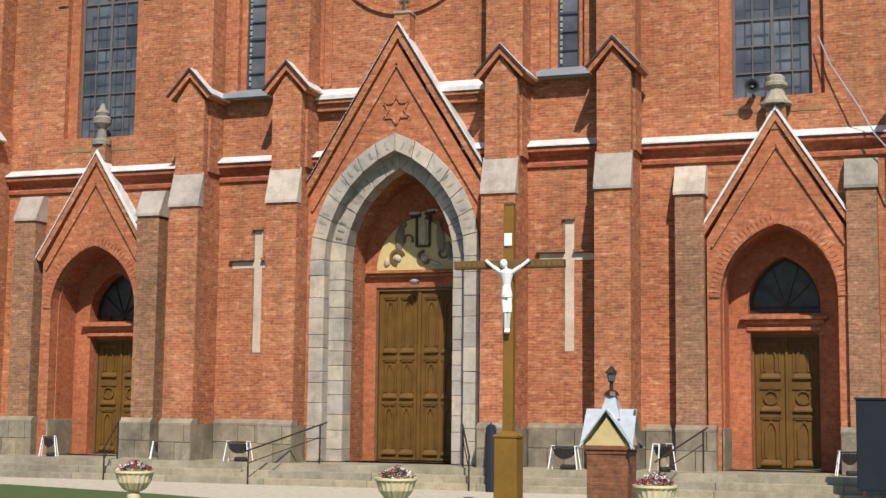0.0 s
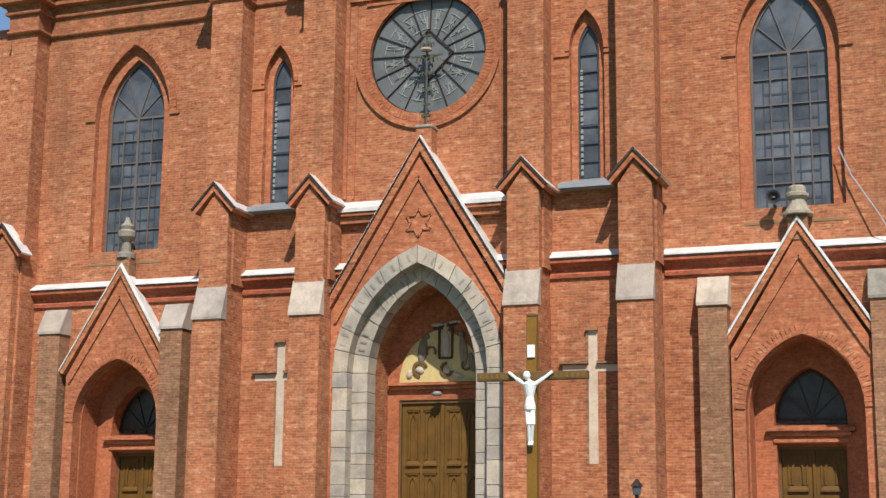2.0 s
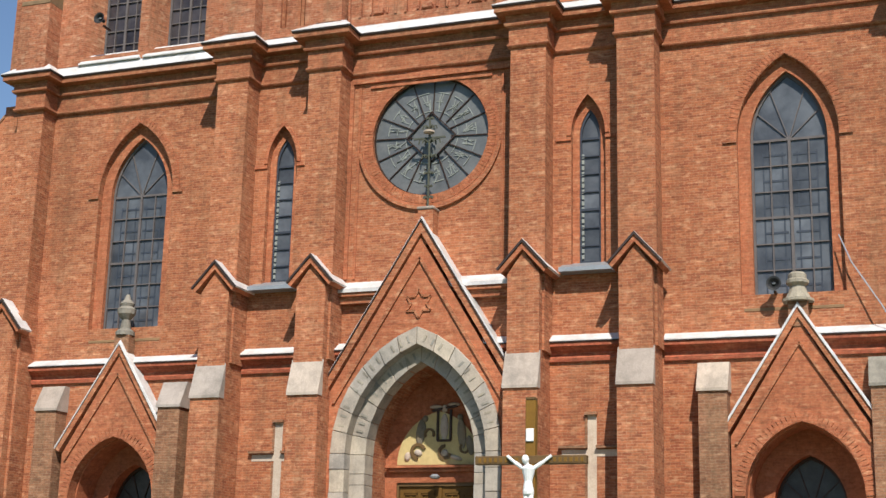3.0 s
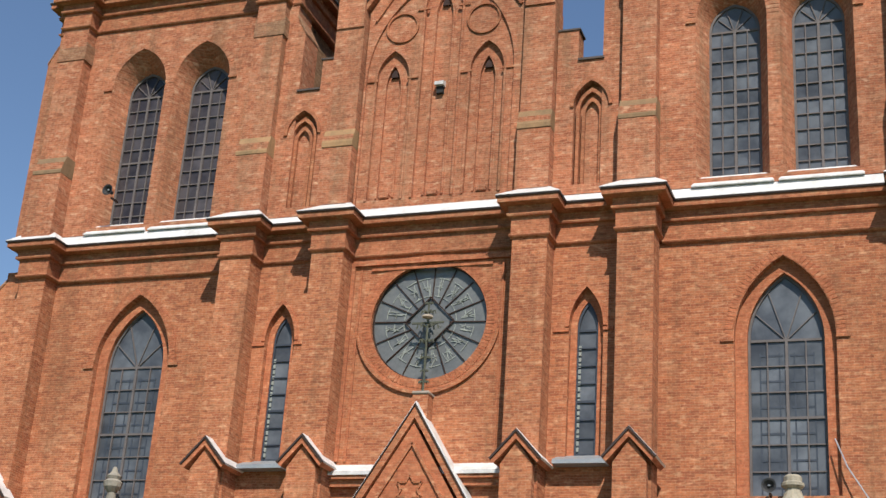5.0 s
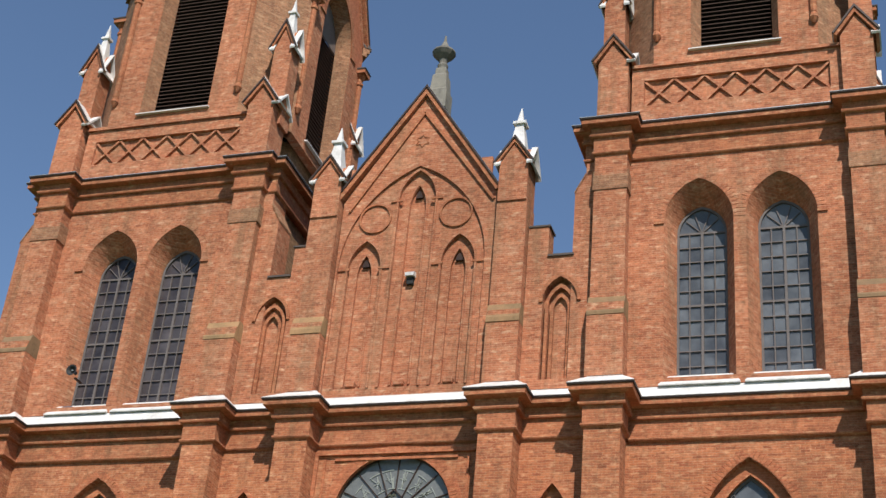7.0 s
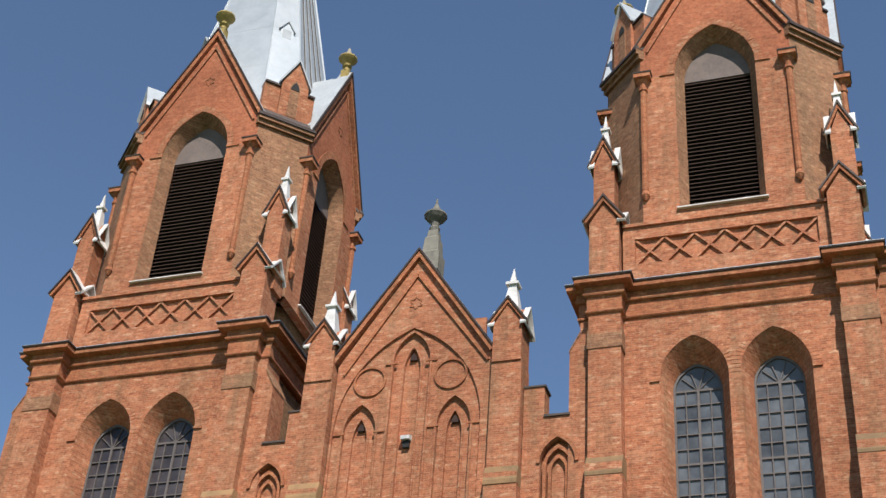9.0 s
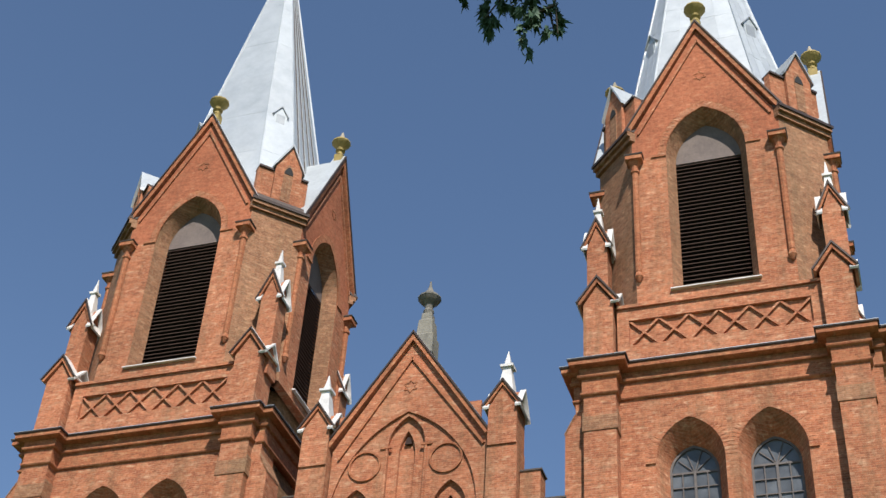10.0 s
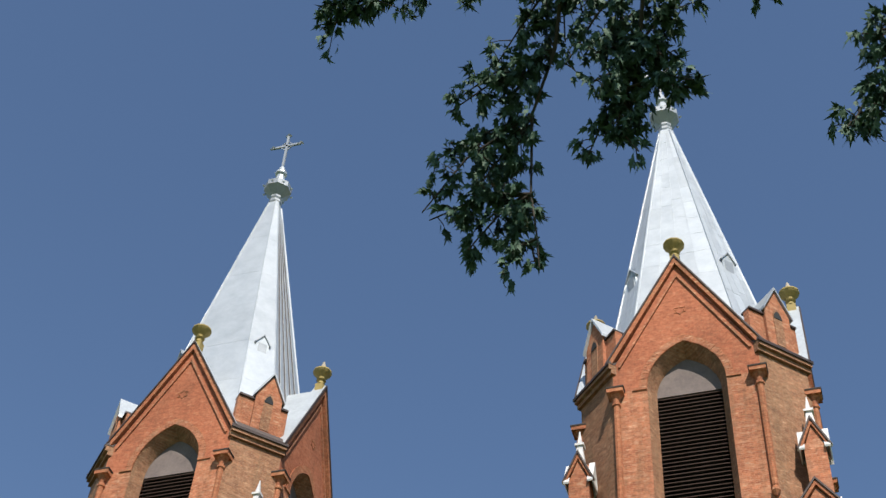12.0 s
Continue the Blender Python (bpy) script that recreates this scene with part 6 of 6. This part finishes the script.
rows = [[bm.verts.new((-0.3 * h + r * math.cos(math.pi * i / 4), 0.9 * h + 0.5 * r * math.sin(math.pi * i / 4), 1.72 * h)) for i in range(8)]
        for h, r in ((0.0, 0.13), (0.02, 0.15), (0.3, 0.16), (0.7, 0.15), (0.94, 0.145), (0.985, 0.11), (1.0, 0.04))]
for a, b in zip(rows, rows[1:]):
    for i in range(8): bm.faces.new((a[i], a[(i + 1) % 8], b[(i + 1) % 8], b[i]))
bm.faces.new(rows[0][::-1]), bm.faces.new(rows[-1])
part("roll", bm, BLUE, rc)
bm = fresh()
tube(bm, [(-0.30, 0.9, 1.70), (-0.31, 0.92, 1.76)], 0.02)
part("pole_end", bm, IRON, rc)

# blue stall at the side
bx = thing("blue_stall", "dark blue cloth-covered notice stand beside the portal", "stand", (13.4, -3.2, 0))
part("panel", bevel(boxed(-0.85, 0.85, -0.05, 0.05, 0.35, 2.42), 0.015), BLUE, bx)
part("panel_top", bevel(boxed(-0.88, 0.88, -0.08, 0.08, 2.42, 2.47), 0.01), BLUE, bx)
for q in (-0.7, 0.7):
    part("leg", boxed(q - 0.04, q + 0.04, -0.04, 0.04, 0, 0.36), IRON, bx)
bm = fresh()
slab(bm, [(-0.3, -0.06, 0.0), (0.85, -0.06, 1.1), (0.85, -0.9, 0.0)], (0.02, -0.02, 0))
part("loose_cloth", bm, BLACK, bx)

# loudspeakers and cable on the towers
for x, y, z in ((9.9, TW - 0.2, 10.68), (-11.71, SY - 0.25, 20.86)):
    ls = thing("loudspeaker", "black horn loudspeaker fixed by a window", "loudspeaker", (x, y, z))
    bm = lathed([(0.06, 0), (0.07, 0.15), (0.16, 0.26), (0.2, 0.3), (0.15, 0.29), (0.03, 0.15)], n=14)
    bm.transform(Matrix.Rotation(math.pi / 2, 4, "X"))
    part("horn", bm, BLACK, ls)
    part("bracket", boxed(-0.03, 0.03, 0, 0.4, -0.2, -0.14), IRON, ls)
    part("driver", lathed([(0.02, -0.02), (0.05, 0.0), (0.05, 0.02)], (0, -0.22, 0), 8), LEAD, ls)
bm = fresh()
tube(bm, [(11.6, 0.35, 12.0), (11.9, 0.2, 11.2), (12.6, 0.0, 10.0), (13.0, -0.1, 9.2), (13.6, -0.4, 8.4)], 0.02)
tagged(part("cable", bm, CHROME), "pale cable running down from the tower window", "cable")

# ---- tree beside the camera ----
def tree(at, crown, seed):
    g = random.Random(seed)
    t = thing("maple_tree", "leafy maple with branches hanging into view", "tree", at)
    o = Vector(at)
    bm = fresh()

    def limb(pts, r0, r1):
        for i, (a, b) in enumerate(zip(pts, pts[1:])):
            f = i / (len(pts) - 1)
            r = r0 + (r1 - r0) * f
            rb = r0 + (r1 - r0) * (i + 1) / (len(pts) - 1)
            a, b = Vector(a) - o, Vector(b) - o
            d = (b - a).normalized()
            s = d.orthogonal().normalized()
            u = d.cross(s)
            va = [bm.verts.new(a + (s * math.cos(k * math.pi / 4) + u * math.sin(k * math.pi / 4)) * r) for k in range(8)]
            vb = [bm.verts.new(b + (s * math.cos(k * math.pi / 4) + u * math.sin(k * math.pi / 4)) * rb) for k in range(8)]
            for k in range(8): bm.faces.new((va[k], va[(k + 1) % 8], vb[(k + 1) % 8], vb[k]))
    top = o + Vector((-0.4, 0.3, 8.5))
    limb([o, o + Vector((0.05, 0, 2.0)), o + Vector((-0.1, 0.1, 5.0)), top], 0.3, 0.16)
    leaves = fresh()

    out = ((0, 0), (0.14, 0.22), (0.34, 0.40), (0.20, 0.46), (0.30, 0.86), (0.14, 0.72), (0.0, 1.3), (-0.13, 0.72), (-0.31, 0.88), (-0.20, 0.46), (-0.34, 0.42), (-0.14, 0.20))

    def leaf(p, away, size):
        """A lobed leaf that hangs from p, its tip down and outwards."""
        tip = (away * g.uniform(0.2, 0.9) + Vector((g.gauss(0, 0.45), g.gauss(0, 0.45), g.uniform(-1.7, -0.6)))).normalized()
        flat = tip.cross(Vector((g.gauss(0, 1), g.gauss(0, 1), g.gauss(0, 0.5)))).normalized()
        face = flat.cross(tip)
        rise = lambda x, y: 0.25 * abs(x) - 0.22 * y * y
        leaves.faces.new([leaves.verts.new(p - o + (flat * x + tip * y + face * rise(x, y)) * size) for x, y in out])

    for spine, sprays in crown:
        pts = [Vector(p) for p in spine]
        limb([top, (top + pts[0]) / 2 + Vector((0, 0, 0.5)), pts[0]], 0.12, 0.03)
        limb(pts, 0.013, 0.003)
        for x, y, z, spread in sprays:
            end = Vector((x, y, z))
            # a twig leaves the spine somewhat above the spray
            start = min(pts, key=lambda p: (p - end).length + (0.0 if p.z > z else 0.6))
            k1 = start.lerp(end, 0.55) + Vector((g.uniform(-0.03, 0.03), g.uniform(-0.03, 0.03), 0.07))
            limb([start, k1, end], 0.009, 0.004)
            for i in range(int(spread * 114)):
                f = g.uniform(0.25, 1.0)
                q = start.lerp(k1, f * 2) if f < 0.5 else k1.lerp(end, f * 2 - 1)
                away = Vector((g.gauss(0, 1), g.gauss(0, 1), g.gauss(-0.15, 0.75))).normalized()
                e = q + away * spread * 1.4 * g.uniform(0.25, 1.08) * (0.45 + 0.55 * f)
                limb([q, q.lerp(e, 0.55) + Vector((0, 0, 0.012)), e], 0.004, 0.002)
                for k in range(g.randint(7, 11)):
                    leaf(q.lerp(e, g.uniform(0.55, 1.05)) + Vector((g.gauss(0, 1), g.gauss(0, 1), g.gauss(0, 1))) * 0.014, away, g.uniform(0.05, 0.082))
    part("trunk", bm, BARK, t)
    part("crown", leaves, LEAF, t, "dark green lobed leaves")


tree((19.5, -36.5, 0), [
    ([(13.56, -33.40, 9.42), (13.41, -33.00, 9.19), (13.21, -32.75, 8.93), (13.17, -32.60, 8.38), (13.21, -32.60, 7.98), (13.21, -32.55, 7.80)],
     [(13.00, -32.90, 9.26, 0.16), (12.74, -32.80, 9.17, 0.13), (13.03, -32.75, 9.05, 0.16), (13.18, -32.90, 9.13, 0.14), (12.59, -32.60, 8.89, 0.12), (12.87, -32.65, 8.78, 0.15), (13.13, -32.70, 8.74, 0.13), (12.84, -32.60, 8.51, 0.15), (13.05, -32.60, 8.55, 0.12), (12.52, -32.60, 8.40, 0.10), (12.67, -32.60, 8.36, 0.13), (12.82, -32.50, 8.28, 0.14), (12.78, -32.50, 8.11, 0.09), (13.05, -32.55, 8.23, 0.09), (13.05, -32.50, 8.04, 0.10), (12.99, -32.50, 7.86, 0.07), (13.18, -32.50, 7.87, 0.05),
      (13.33, -33.00, 9.47, 0.12), (13.47, -33.00, 9.23, 0.11), (13.60, -33.10, 9.34, 0.14), (13.46, -33.10, 9.62, 0.14), (12.55, -32.55, 8.38, 0.08), (12.69, -32.75, 9.13, 0.09)]),
    ([(14.04, -33.50, 9.09), (13.92, -33.10, 8.90), (13.82, -33.00, 8.64), (13.73, -32.90, 8.44), (13.65, -32.80, 8.41)],
     [(13.66, -33.10, 8.89, 0.14), (13.77, -33.00, 8.71, 0.17), (13.90, -33.10, 8.67, 0.13), (14.03, -33.10, 8.74, 0.11), (14.19, -33.10, 8.44, 0.11), (13.82, -32.90, 8.51, 0.14), (13.70, -32.90, 8.63, 0.12), (13.51, -32.70, 8.44, 0.09), (13.64, -32.80, 8.49, 0.05), (13.86, -32.90, 8.37, 0.08), (13.84, -32.90, 8.18, 0.07), (14.18, -33.00, 8.50, 0.09), (13.62, -33.10, 8.60, 0.08), (13.47, -33.00, 8.99, 0.09),
      (13.83, -33.10, 9.21, 0.15), (14.05, -33.10, 9.06, 0.14), (14.20, -33.10, 9.18, 0.12), (13.70, -33.00, 9.05, 0.11), (14.49, -33.10, 9.31, 0.09), (14.69, -33.10, 9.13, 0.08), (14.08, -33.00, 8.86, 0.10)]),
    ([(15.40, -33.30, 8.69), (15.29, -33.00, 8.65), (15.17, -32.90, 8.36)],
     [(14.94, -32.80, 8.17, 0.12), (15.08, -32.90, 8.08, 0.14), (15.11, -32.90, 8.43, 0.13), (15.17, -33.00, 8.64, 0.16), (15.22, -32.90, 8.18, 0.18), (15.31, -32.90, 8.68, 0.18)]),
    ([(12.26, -33.50, 10.10), (12.16, -33.30, 9.84)],
     [(12.02, -33.20, 9.58, 0.14), (12.20, -33.20, 9.71, 0.15), (12.35, -33.30, 9.69, 0.16), (11.93, -33.20, 9.89, 0.10), (12.65, -33.20, 9.76, 0.10), (13.02, -33.20, 9.63, 0.10)]),
], 5)
